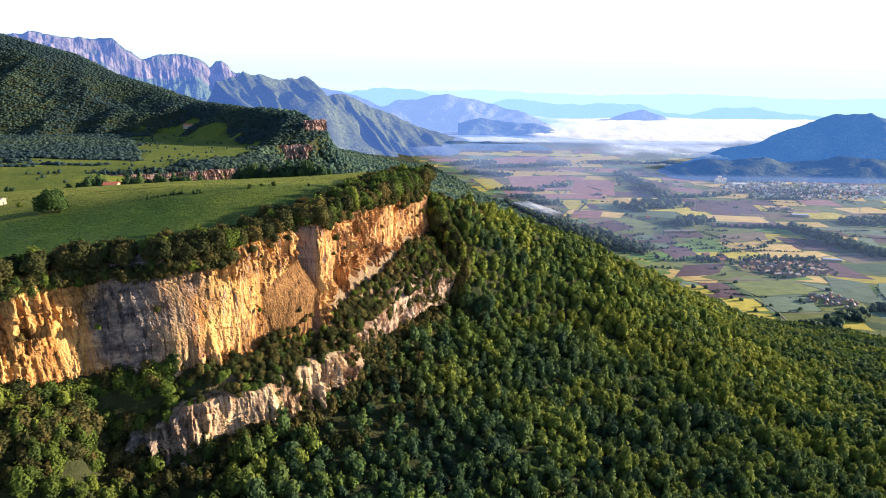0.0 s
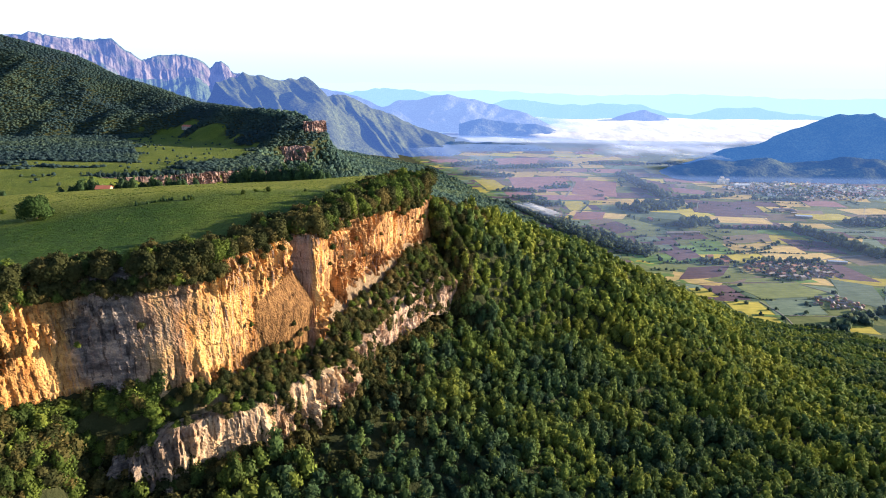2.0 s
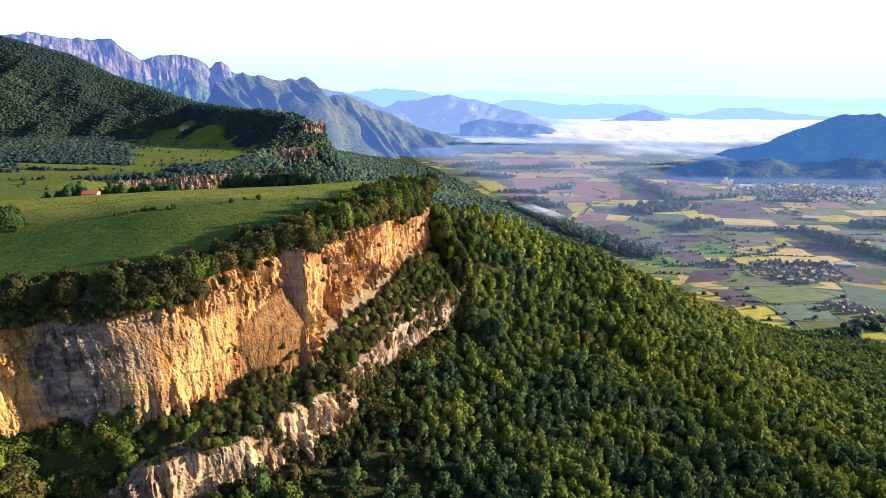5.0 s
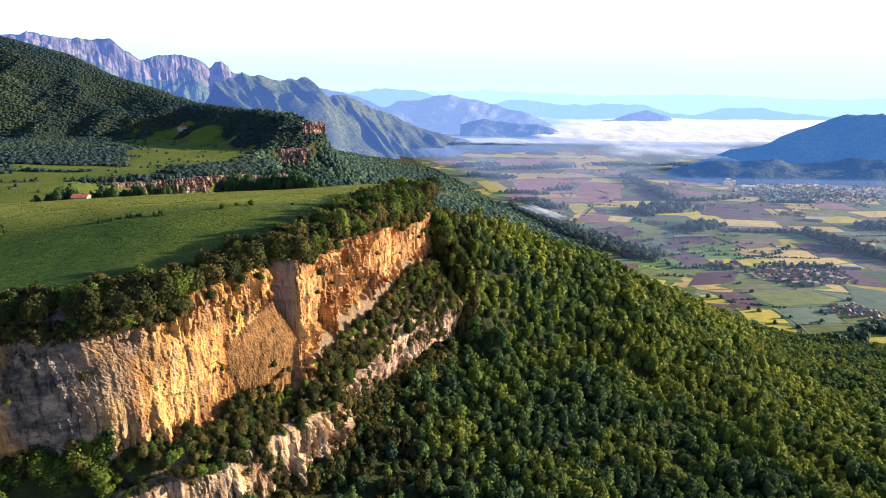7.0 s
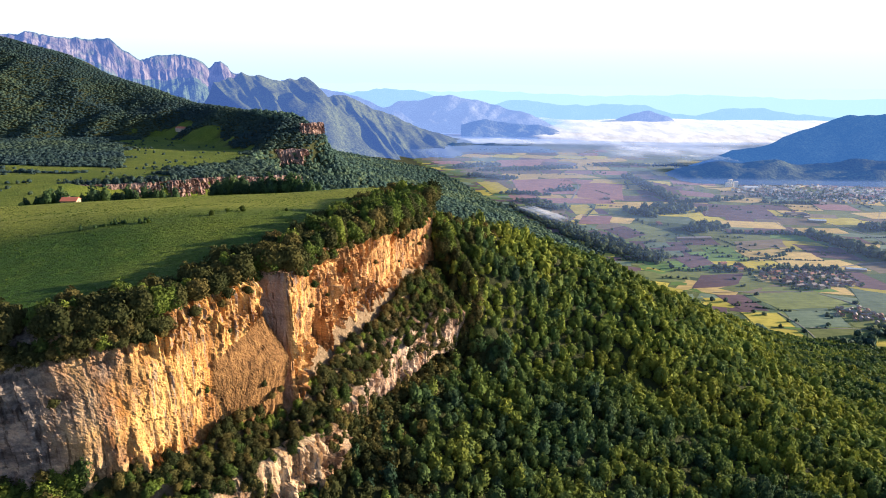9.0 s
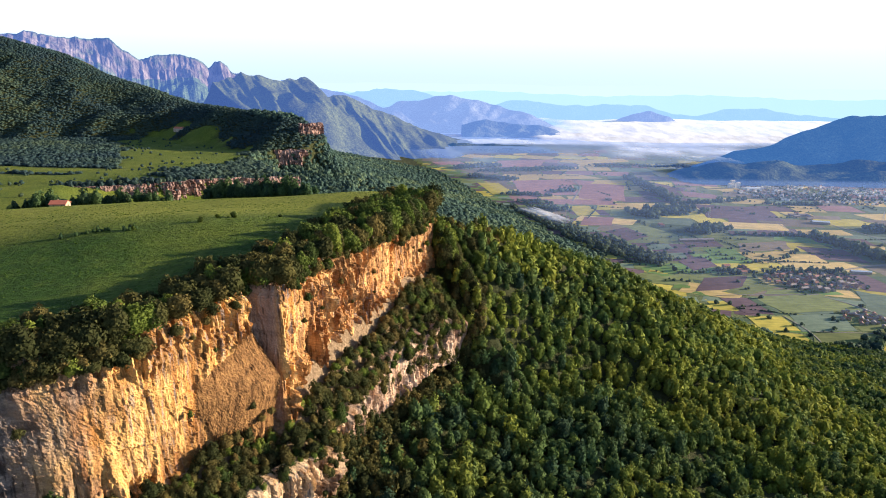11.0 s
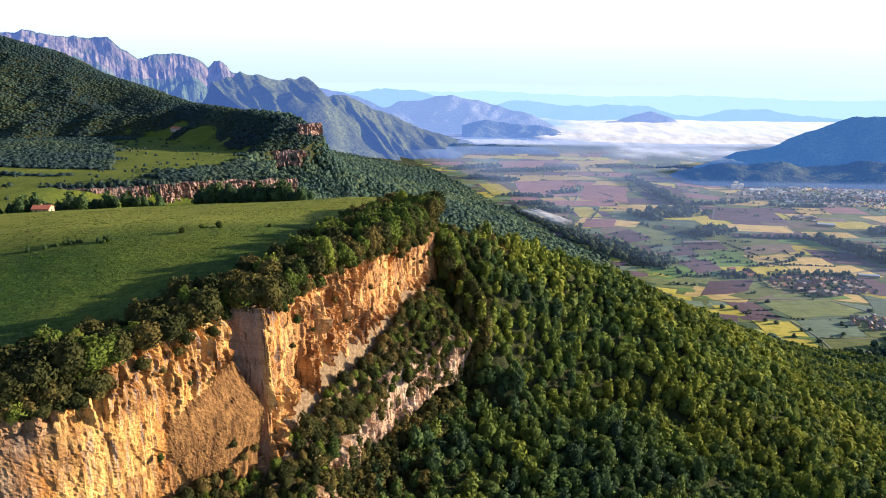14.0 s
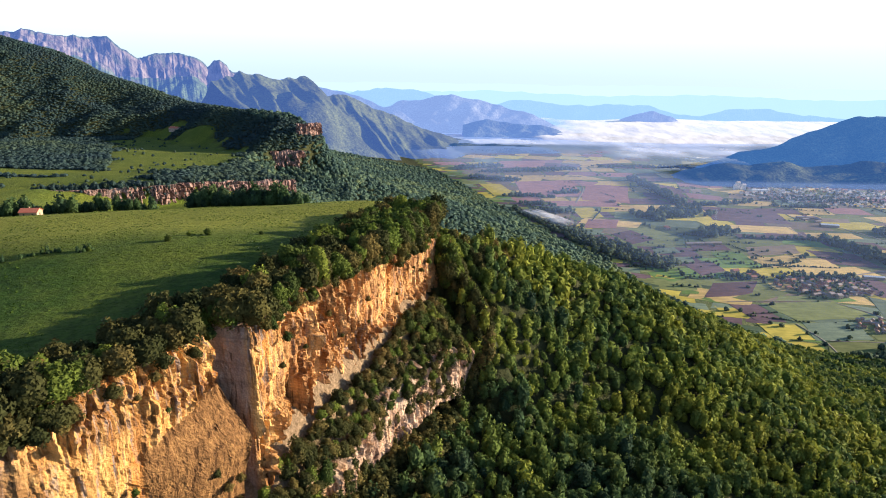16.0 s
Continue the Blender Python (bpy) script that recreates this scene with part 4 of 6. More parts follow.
def face_scrub():
    """Bushes that root in the lower rock bands and break them up."""
    rng = np.random.default_rng(17)
    X, Y, Z = [], [], []
    for line, top, foot, share in ((lower_line, lower_top, lower_foot, 0.57), (spur_line, spur_top, spur_foot, 0.47)):
        s, p, n = along(line, 1.0)
        i = rng.integers(0, len(p), 420)
        zt, zb = top(s, p)[i], foot(s, p)[i]
        z = zb + (zt - zb) * rng.random(420)
        keep = fbm(s[i] / 13 + share, z / 9) > share
        o = rng.uniform(0.2, 2.2, 420)
        X.append((p[i, 0] + n[i, 0] * o)[keep])
        Y.append((p[i, 1] + n[i, 1] * o)[keep])
        Z.append(z[keep])
    X, Y, Z = (np.concatenate(v) for v in (X, Y, Z))
    forest("face_scrub", NEAR, X, Y, Z - 1.0, rng.uniform(0.9, 2.2, X.size), rng.uniform(0.8, 1.2, X.size), rng.random(X.size), LEAF_OAK_STUFF, "olive-brown bushes rooted in the lower rock bands", "scrub")


face_scrub()


def plant_meadow():
    lone = tree_kind("lone_tree", crown_shape(400, 2200, 0.075, 0.78, 0.8, 2), LEAF_LONE, 77, "broad dark green tree standing alone on the meadow", "tree")
    lone.matrix_basis = planted(-197, 296, float(plateau(-197.0, 296.0)) - 0.5, 9.0, 1.0, 1.0)
    for x, y, s in ((-104.7, 325.4, 1.5), (-101, 334.8, 1.1), (-94.5, 336.5, 1.7), (-75.5, 342, 1.0), (-128, 314.5, 1.1), (-228, 316, 1.6)):
        b = planted_copy(BROADLEAF, planted(x, y, float(plateau(x, y)) - 0.4, s, 1.1, x))
        tagged(b, "small green bush on the open meadow", "bush")
        b["group"] = "bushes on the meadow"


plant_meadow()


def meadow_scrub():
    """Low hedges, tree belts round the farm and the dark row of trees behind the meadow."""
    rng = np.random.default_rng(9)
    X, Y, R = [], [], []
    for x0, y0, x1, y1, wide, count, size in ((-153, 306, -138, 314, 1.6, 16, 0.8), (-131, 313, -125, 316, 1.5, 6, 0.8), (-345, 545, -300, 552, 12, 26, 4.2), (-300, 552, -225, 562, 12, 34, 4.2), (-180, 515, -112, 487, 5, 60, 4.4), (-150, 512, -92, 478, 4, 34, 3.6), (-470, 470, -360, 520, 10, 30, 3.2)):
        k = rng.random(count)
        X.append(x0 + (x1 - x0) * k + rng.normal(0, wide / 2, count))
        Y.append(y0 + (y1 - y0) * k + rng.normal(0, wide / 2, count))
        R.append(size * rng.uniform(0.6, 1.15, count))
    X, Y, R = (np.concatenate(v) for v in (X, Y, R))
    forest("meadow_hedges", NEAR, X, Y, height(X, Y) - 0.3, R, rng.uniform(0.9, 1.3, X.size), rng.random(X.size) * 0.35, LEAF_FOREST, "dark green tree belts and hedges round the meadow", "hedge")


meadow_scrub()


def crag_scrub():
    """Oaks on the brow of the rock wall beyond the meadow, and on its ledges."""
    rng = np.random.default_rng(19)
    _, p, n = along(smooth_line([(-430, 718), (-380, 742), (-334, 768), (-290, 815), (-230, 868), (-200, 896)], 8), 1.0)
    i = rng.integers(0, len(p), 420)
    on_face = rng.random(420) < 0.25
    o = np.where(on_face, rng.uniform(0.5, 3.5, 420), rng.uniform(-14, -3, 420))
    top = crag_top(i * 1.0, p[i])
    z = np.where(on_face, top - rng.uniform(0, 26, 420), top - 1.5)
    x, y = p[i, 0] + n[i, 0] * o, p[i, 1] + n[i, 1] * o
    z = np.where(on_face, z, np.maximum(z, height(x, y)))
    forest("crag_scrub", MID, x, y, z - 0.6, np.where(on_face, 1.8, 2.9) * rng.uniform(0.7, 1.2, 420), rng.uniform(0.8, 1.2, 420), rng.random(420), LEAF_FAR, "dark oak scrub on the rock wall beyond the meadow", "scrub")


crag_scrub()


def terrace_bushes():
    """Bushes and short hedges strewn over the terraces and the clearing."""
    rng = np.random.default_rng(29)
    x, y = rng.uniform(-900, -320, 900), rng.uniform(640, 1560, 900)
    keep = ~is_wood(x, y) & (fbm(x / 60 + 9, y / 25) > 0.5) & (line_distance(RIM, x, y)[0] < -4)
    x, y = x[keep], y[keep]
    forest("terrace_bushes", MID, x, y, height(x, y) - 0.4, rng.uniform(1.1, 3.0, x.size), rng.uniform(0.6, 1.0, x.size), rng.random(x.size), LEAF_FAR, "bushes and short hedges on the grassy terraces", "bush")


terrace_bushes()


def grass_tufts():
    """Tussocks and taller weeds in the meadow."""
    x, y, rng = scatter(-300, 5, 205, 480, 1.7, 21)
    d, _, _ = line_distance(RIM, x, y)
    keep = (d < -12) & (fbm(x / 9, y / 9) > 0.5) & (np.abs(x) < 0.95 * y - 60)
    x, y = x[keep], y[keep]
    z = plateau(x, y)
    forest("meadow_tussocks", TUFTS, x, y, z - 0.25, rng.uniform(0.2, 0.5, x.size), rng.uniform(0.4, 0.8, x.size), rng.uniform(0.1, 0.7, x.size), LEAF_GRASS, "green grass tussocks of the clifftop meadow", "grass")


TUFTS = [crown_shape(90 + i, 7, 0.7, 0.7, 1.0, 1)[:7] for i in range(3)]
LEAF_GRASS = leaf_material("grass_tussock", "attr", ((0.0, (0.04, 0.075, 0.012)), (0.6, (0.075, 0.12, 0.018)), (1.0, (0.13, 0.15, 0.028))))
grass_tufts()


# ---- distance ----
def hill_material(name, wood, rock, haze_glow, strength):
    """Far hills: woods and rock; blue emission stands in for kilometres of hazy morning air."""
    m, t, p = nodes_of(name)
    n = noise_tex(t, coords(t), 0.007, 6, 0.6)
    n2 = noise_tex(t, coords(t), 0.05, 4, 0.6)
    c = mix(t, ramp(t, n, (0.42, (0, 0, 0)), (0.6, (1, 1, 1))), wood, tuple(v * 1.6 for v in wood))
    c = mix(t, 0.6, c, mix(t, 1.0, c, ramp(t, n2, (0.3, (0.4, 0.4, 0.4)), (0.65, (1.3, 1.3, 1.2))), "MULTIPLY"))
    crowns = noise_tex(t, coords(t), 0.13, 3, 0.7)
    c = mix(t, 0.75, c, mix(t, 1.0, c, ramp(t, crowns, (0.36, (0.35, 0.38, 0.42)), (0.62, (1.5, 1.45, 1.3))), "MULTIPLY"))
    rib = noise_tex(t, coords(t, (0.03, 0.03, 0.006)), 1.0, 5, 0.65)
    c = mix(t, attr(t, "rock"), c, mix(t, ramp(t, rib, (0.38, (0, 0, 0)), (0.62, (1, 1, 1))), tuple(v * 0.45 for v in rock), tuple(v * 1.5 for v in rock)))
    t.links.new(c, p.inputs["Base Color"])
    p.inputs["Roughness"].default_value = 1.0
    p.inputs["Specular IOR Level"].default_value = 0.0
    p.inputs["Emission Color"].default_value = (*haze_glow, 1)
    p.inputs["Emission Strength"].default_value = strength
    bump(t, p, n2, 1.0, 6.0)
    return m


def mountain(name, ridge, width, rise, material, label, rough=0.5, spurs=1.0, seed=0.0, step_m=20.0, base=VALLEY - 30, back=0.5):
    """A ridge through a few turning points (x, y, z) whose sides run down to the plain, with spurs and gullies."""
    r = np.array(ridge, float)
    seg = np.hypot(*np.diff(r[:, :2], axis=0).T)
    s = np.r_[0, np.cumsum(seg)]
    at = np.arange(0, s[-1], step_m)
    P = np.stack([np.interp(at, s, r[:, k]) for k in range(3)], 1)
    t = np.gradient(P[:, :2], axis=0)
    n = 9
    t = np.stack([np.convolve(np.pad(t[:, i], n // 2, mode="edge"), np.ones(n) / n, "valid") for i in (0, 1)], 1)
    t /= np.linalg.norm(t, axis=1)[:, None] + 1e-9
    nrm = np.stack([t[:, 1], -t[:, 0]], 1)
    u = np.concatenate([-np.linspace(1, 0.0, 14)[:-1] ** 1.5 * back, np.linspace(0, 1, 64) ** 1.6])
    S, U = np.meshgrid(at, u, indexing="ij")
    X = P[:, :1] + nrm[:, :1] * U * width
    Y = P[:, 1:2] + nrm[:, 1:] * U * width
    top = P[:, 2:] + rough * 30 * (fbm(S / 60 + seed, 0.5, octaves=5, gain=0.6) - 0.5)
    a = np.clip(np.where(U < 0, -U / back, U), 0, 1)
    fall = (1 - a) ** rise
    shape = np.sin(np.pi * np.clip(a * 0.92 + 0.08, 0, 1)) ** 0.8 * (1 - 0.4 * a)
    spur = (ridged(S / 330 + seed + a * 0.5, a * 0.8 + seed, 3) - 0.62) * 0.62 + (ridged(S / 110 + seed + 0.8 * a, a * 1.6, 3) - 0.6) * 0.2
    Z = base + (top - base) * np.clip(fall + spurs * spur * shape, 0, 2)
    me = mesh_from(name, np.stack([X, Y, Z], 2).reshape(-1, 3), grid_faces(len(at), len(u)), [material])
    return tagged(new(name, me), label, "mountain", kind="structure")


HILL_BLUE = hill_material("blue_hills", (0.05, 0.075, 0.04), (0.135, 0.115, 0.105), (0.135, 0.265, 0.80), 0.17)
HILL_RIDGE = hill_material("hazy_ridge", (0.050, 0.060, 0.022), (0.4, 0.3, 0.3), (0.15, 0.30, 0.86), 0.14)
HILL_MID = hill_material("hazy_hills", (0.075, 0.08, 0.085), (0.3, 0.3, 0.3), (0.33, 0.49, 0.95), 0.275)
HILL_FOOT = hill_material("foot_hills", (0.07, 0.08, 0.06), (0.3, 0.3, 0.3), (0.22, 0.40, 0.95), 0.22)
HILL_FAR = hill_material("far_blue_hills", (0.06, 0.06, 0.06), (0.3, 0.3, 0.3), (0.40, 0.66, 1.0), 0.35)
HILL_PALE = hill_material("pale_horizon_glow", (0.02, 0.02, 0.02), (0.1, 0.1, 0.1), (0.72, 0.93, 1.0), 0.385)
HILL_CYAN = hill_material("cyan_horizon_glow", (0.02, 0.02, 0.02), (0.1, 0.1, 0.1), (0.58, 0.86, 1.0), 0.37)
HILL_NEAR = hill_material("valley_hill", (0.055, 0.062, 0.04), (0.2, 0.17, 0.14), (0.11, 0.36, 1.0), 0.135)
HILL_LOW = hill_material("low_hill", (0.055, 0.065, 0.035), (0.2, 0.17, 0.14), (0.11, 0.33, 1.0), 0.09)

def rock_massif(name, ridge, falls, material, label, width=900.0, seed=3.0, step_m=5.0, base=VALLEY - 30):
    """A mountain whose crest breaks off in a rock wall of upright buttresses, with a wooded slope of spurs and gullies below.
    falls: turning points (x, height of the wall)."""
    r = np.array(ridge, float)
    s = np.r_[0, np.cumsum(np.hypot(*np.diff(r[:, :2], axis=0).T))]
    at = np.arange(0, s[-1], step_m)
    P = np.stack([np.interp(at, s, r[:, k]) for k in range(3)], 1)
    t = r[-1, :2] - r[0, :2]
    n = np.array([t[1], -t[0]]) / np.hypot(*t)
    top = P[:, 2] + 24 * (fbm(at / 30 + seed, 0.5, octaves=5, gain=0.6) - 0.5)
    wall = np.interp(P[:, 0], *zip(*falls)) * (0.75 + 0.5 * fbm(at / 90 + seed, 4.4))
    S, V = np.meshgrid(at, np.linspace(0, 1, 20), indexing="ij")
    butt = 95 * ridged(S / 150 + seed, 0.4 * V, 3) + 26 * ridged(S / 44 + seed, 0.8 * V + 3, 3)
    out = butt * (0.35 + 0.65 * V) + 22 * V + 7 * (fbm(S / 15, V * 9) - 0.5)
    Z = top[:, None] - wall[:, None] * (V + 0.05 * np.sin(9 * V + 6 * fbm(S / 70, 1.0)) * V * (1 - V) * 4)
    T, W = np.meshgrid(at, np.linspace(0.006, 1, 56) ** 1.5, indexing="ij")
    low = (top - wall)[:, None]
    gully = ridged(T / 300 + seed + 0.4 * W, 1.1 * W + seed, 3) - 0.6
    slope = low + (base - low) * (1 - (1 - W) ** 1.35) + (150 * gully + 45 * (ridged(T / 90 + 0.9 * W, 3 * W + seed, 3) - 0.6)) * np.minimum(1, 7 * W) * (1 - W) ** 0.7
    rock_low = (1 - step(0.0, 0.07, W)) * step(0.5, 0.62, fbm(T / 28 + seed, 60 * W))
    U = np.concatenate([np.full((len(at), 1), -380.0), out, out[:, -1:] + width * W], 1)
    H = np.concatenate([top[:, None] - 150, Z, slope], 1)
    verts = np.stack([P[:, :1] + n[0] * U, P[:, 1:2] + n[1] * U, H], 2)
    me = mesh_from(name, verts.reshape(-1, 3), grid_faces(len(at), U.shape[1]), [material], smooth=False)
    set_float(me, "rock", np.concatenate([np.zeros((len(at), 1)), step(0.03, 0.12, V) * (1 - 0.6 * step(0.62, 0.75, fbm(S / 50, V * 4 + 8))), rock_low], 1).ravel())
    return tagged(new(name, me), label, "mountain", kind="structure")


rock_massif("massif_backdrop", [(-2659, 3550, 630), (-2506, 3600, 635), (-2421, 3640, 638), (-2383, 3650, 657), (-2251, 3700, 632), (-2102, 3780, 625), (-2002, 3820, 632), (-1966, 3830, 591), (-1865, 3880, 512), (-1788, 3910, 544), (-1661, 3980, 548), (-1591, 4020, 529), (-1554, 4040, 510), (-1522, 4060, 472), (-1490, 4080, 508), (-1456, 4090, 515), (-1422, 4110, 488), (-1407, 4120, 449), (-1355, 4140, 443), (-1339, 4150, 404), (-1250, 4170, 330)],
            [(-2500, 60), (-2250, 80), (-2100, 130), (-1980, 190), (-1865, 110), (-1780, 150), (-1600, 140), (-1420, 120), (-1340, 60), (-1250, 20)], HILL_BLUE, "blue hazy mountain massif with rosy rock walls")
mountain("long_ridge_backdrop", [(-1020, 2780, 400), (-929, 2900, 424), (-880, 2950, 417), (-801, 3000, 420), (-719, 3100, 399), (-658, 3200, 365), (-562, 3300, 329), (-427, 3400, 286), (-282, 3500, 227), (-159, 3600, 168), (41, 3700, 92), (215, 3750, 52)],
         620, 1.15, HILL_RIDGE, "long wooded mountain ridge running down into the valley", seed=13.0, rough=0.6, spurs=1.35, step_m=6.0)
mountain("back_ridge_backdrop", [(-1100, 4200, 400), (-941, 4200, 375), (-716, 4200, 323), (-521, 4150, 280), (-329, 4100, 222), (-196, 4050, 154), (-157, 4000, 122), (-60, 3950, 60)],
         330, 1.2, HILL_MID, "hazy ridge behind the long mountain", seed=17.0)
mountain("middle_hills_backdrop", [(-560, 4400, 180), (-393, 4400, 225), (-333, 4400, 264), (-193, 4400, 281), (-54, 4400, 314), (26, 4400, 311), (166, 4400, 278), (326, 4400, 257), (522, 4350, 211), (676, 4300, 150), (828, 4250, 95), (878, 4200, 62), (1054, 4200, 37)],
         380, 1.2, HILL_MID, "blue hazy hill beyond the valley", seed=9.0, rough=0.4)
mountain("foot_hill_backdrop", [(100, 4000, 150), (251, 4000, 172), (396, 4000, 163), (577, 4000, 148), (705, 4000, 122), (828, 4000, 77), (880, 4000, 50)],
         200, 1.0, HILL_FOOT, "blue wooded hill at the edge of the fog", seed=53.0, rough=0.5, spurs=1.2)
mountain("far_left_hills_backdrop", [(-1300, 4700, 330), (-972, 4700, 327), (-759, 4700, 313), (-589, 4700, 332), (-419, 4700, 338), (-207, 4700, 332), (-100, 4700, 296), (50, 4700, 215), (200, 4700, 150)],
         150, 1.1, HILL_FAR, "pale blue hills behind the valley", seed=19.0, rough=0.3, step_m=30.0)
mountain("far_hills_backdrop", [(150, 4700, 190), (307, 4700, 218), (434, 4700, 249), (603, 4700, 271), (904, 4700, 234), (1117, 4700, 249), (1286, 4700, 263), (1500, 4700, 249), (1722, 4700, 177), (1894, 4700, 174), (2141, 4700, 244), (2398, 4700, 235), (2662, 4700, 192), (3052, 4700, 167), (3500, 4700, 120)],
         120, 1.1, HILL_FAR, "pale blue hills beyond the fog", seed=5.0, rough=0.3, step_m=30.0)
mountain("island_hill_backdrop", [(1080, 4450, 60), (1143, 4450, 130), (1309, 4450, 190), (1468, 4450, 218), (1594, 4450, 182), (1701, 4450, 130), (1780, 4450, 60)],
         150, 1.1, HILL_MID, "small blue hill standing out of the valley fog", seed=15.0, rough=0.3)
# two glowing strips give the horizon its gradient of pale haze
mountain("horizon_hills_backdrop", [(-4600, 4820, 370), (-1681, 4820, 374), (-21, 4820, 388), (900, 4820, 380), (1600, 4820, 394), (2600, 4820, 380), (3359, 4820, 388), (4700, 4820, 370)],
         100, 1.1, HILL_PALE, "palest blue glowing strip for the hazy mountains on the horizon", rough=1.0, spurs=0.0, seed=25.0, step_m=90.0)
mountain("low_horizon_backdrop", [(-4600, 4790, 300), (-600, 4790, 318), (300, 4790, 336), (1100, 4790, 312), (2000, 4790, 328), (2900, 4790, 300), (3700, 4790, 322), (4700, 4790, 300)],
         100, 1.1, HILL_CYAN, "pale blue glowing strip for the lower hazy mountains on the horizon", rough=1.0, spurs=0.0, seed=27.0, step_m=60.0)
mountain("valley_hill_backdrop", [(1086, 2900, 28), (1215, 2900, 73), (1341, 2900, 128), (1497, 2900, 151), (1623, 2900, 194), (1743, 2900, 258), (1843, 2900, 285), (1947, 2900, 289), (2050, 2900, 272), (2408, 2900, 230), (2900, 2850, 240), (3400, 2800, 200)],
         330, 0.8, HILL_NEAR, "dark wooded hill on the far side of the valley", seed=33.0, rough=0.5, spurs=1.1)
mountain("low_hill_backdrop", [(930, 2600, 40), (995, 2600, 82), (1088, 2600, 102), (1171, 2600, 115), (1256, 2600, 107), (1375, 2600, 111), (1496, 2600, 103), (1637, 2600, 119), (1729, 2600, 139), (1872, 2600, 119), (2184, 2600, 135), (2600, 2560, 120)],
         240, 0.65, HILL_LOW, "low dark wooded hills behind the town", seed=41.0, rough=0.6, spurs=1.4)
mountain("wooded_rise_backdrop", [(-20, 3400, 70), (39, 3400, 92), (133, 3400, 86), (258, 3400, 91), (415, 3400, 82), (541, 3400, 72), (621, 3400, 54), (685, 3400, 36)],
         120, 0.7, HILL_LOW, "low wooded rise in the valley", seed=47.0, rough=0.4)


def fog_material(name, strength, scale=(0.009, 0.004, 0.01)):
    """Fog: white droplets, thinning out where the body is thin, plus a faint added glow."""
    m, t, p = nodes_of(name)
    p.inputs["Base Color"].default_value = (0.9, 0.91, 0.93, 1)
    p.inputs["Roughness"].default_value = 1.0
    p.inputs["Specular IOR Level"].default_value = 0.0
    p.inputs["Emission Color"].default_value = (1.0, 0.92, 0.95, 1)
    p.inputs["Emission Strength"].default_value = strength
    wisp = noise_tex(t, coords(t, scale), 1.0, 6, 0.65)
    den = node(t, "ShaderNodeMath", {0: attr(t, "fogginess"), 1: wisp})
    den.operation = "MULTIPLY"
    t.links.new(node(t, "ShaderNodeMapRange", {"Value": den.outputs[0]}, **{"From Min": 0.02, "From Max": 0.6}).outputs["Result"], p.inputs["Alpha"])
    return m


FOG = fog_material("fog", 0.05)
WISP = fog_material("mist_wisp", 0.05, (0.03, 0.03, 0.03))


def fog_bank(name, x0, x1, y0, y1, z, thick, label, seed, turn=0.0, cells=(90, 50), climb=0.0, full=0.8, material=FOG, rag=0.8):
    """A low bank of fog: a swelling sheet, thick in the middle and thin at its ragged edge."""
    us, vs = np.linspace(-1, 1, cells[0]), np.linspace(-1, 1, cells[1])
    u, v = (a.ravel() for a in np.meshgrid(us, vs, indexing="ij"))
    body = np.clip(1 - np.maximum(np.abs(u) ** 2.5, np.abs(v) ** 2.5) - rag * (fbm(u * 4.5 + seed, v * 2.5 + seed) - 0.3), 0, 1)
    lx, ly = u * (x1 - x0) / 2, v * (y1 - y0) / 2
    c, s = math.cos(radians(turn)), math.sin(radians(turn))
    gx, gy = (x0 + x1) / 2 + lx * c - ly * s, (y0 + y1) / 2 + lx * s + ly * c
    gz = np.maximum(height(gx, gy), z) + thick * np.sqrt(body) + thick * 0.3 * (fbm(gx / 60, gy / 60 + seed) - 0.5) + climb * (v + 1) / 2
    me = mesh_from(name, np.stack([gx, gy, gz], 1), grid_faces(*cells), [material])
    set_float(me, "fogginess", step(0.0, full, body))
    return tagged(new(name, me), label, "fog", kind="stuff")


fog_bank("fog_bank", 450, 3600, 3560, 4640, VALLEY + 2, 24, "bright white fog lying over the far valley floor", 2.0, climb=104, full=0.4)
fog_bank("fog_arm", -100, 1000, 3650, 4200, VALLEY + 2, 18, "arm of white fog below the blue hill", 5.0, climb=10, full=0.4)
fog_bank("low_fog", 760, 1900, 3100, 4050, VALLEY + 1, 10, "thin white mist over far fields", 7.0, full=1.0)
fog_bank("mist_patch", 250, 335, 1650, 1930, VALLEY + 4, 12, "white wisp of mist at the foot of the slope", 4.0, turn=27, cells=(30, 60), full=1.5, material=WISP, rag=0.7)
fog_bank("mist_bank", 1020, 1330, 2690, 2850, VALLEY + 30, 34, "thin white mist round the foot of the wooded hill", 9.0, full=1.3)


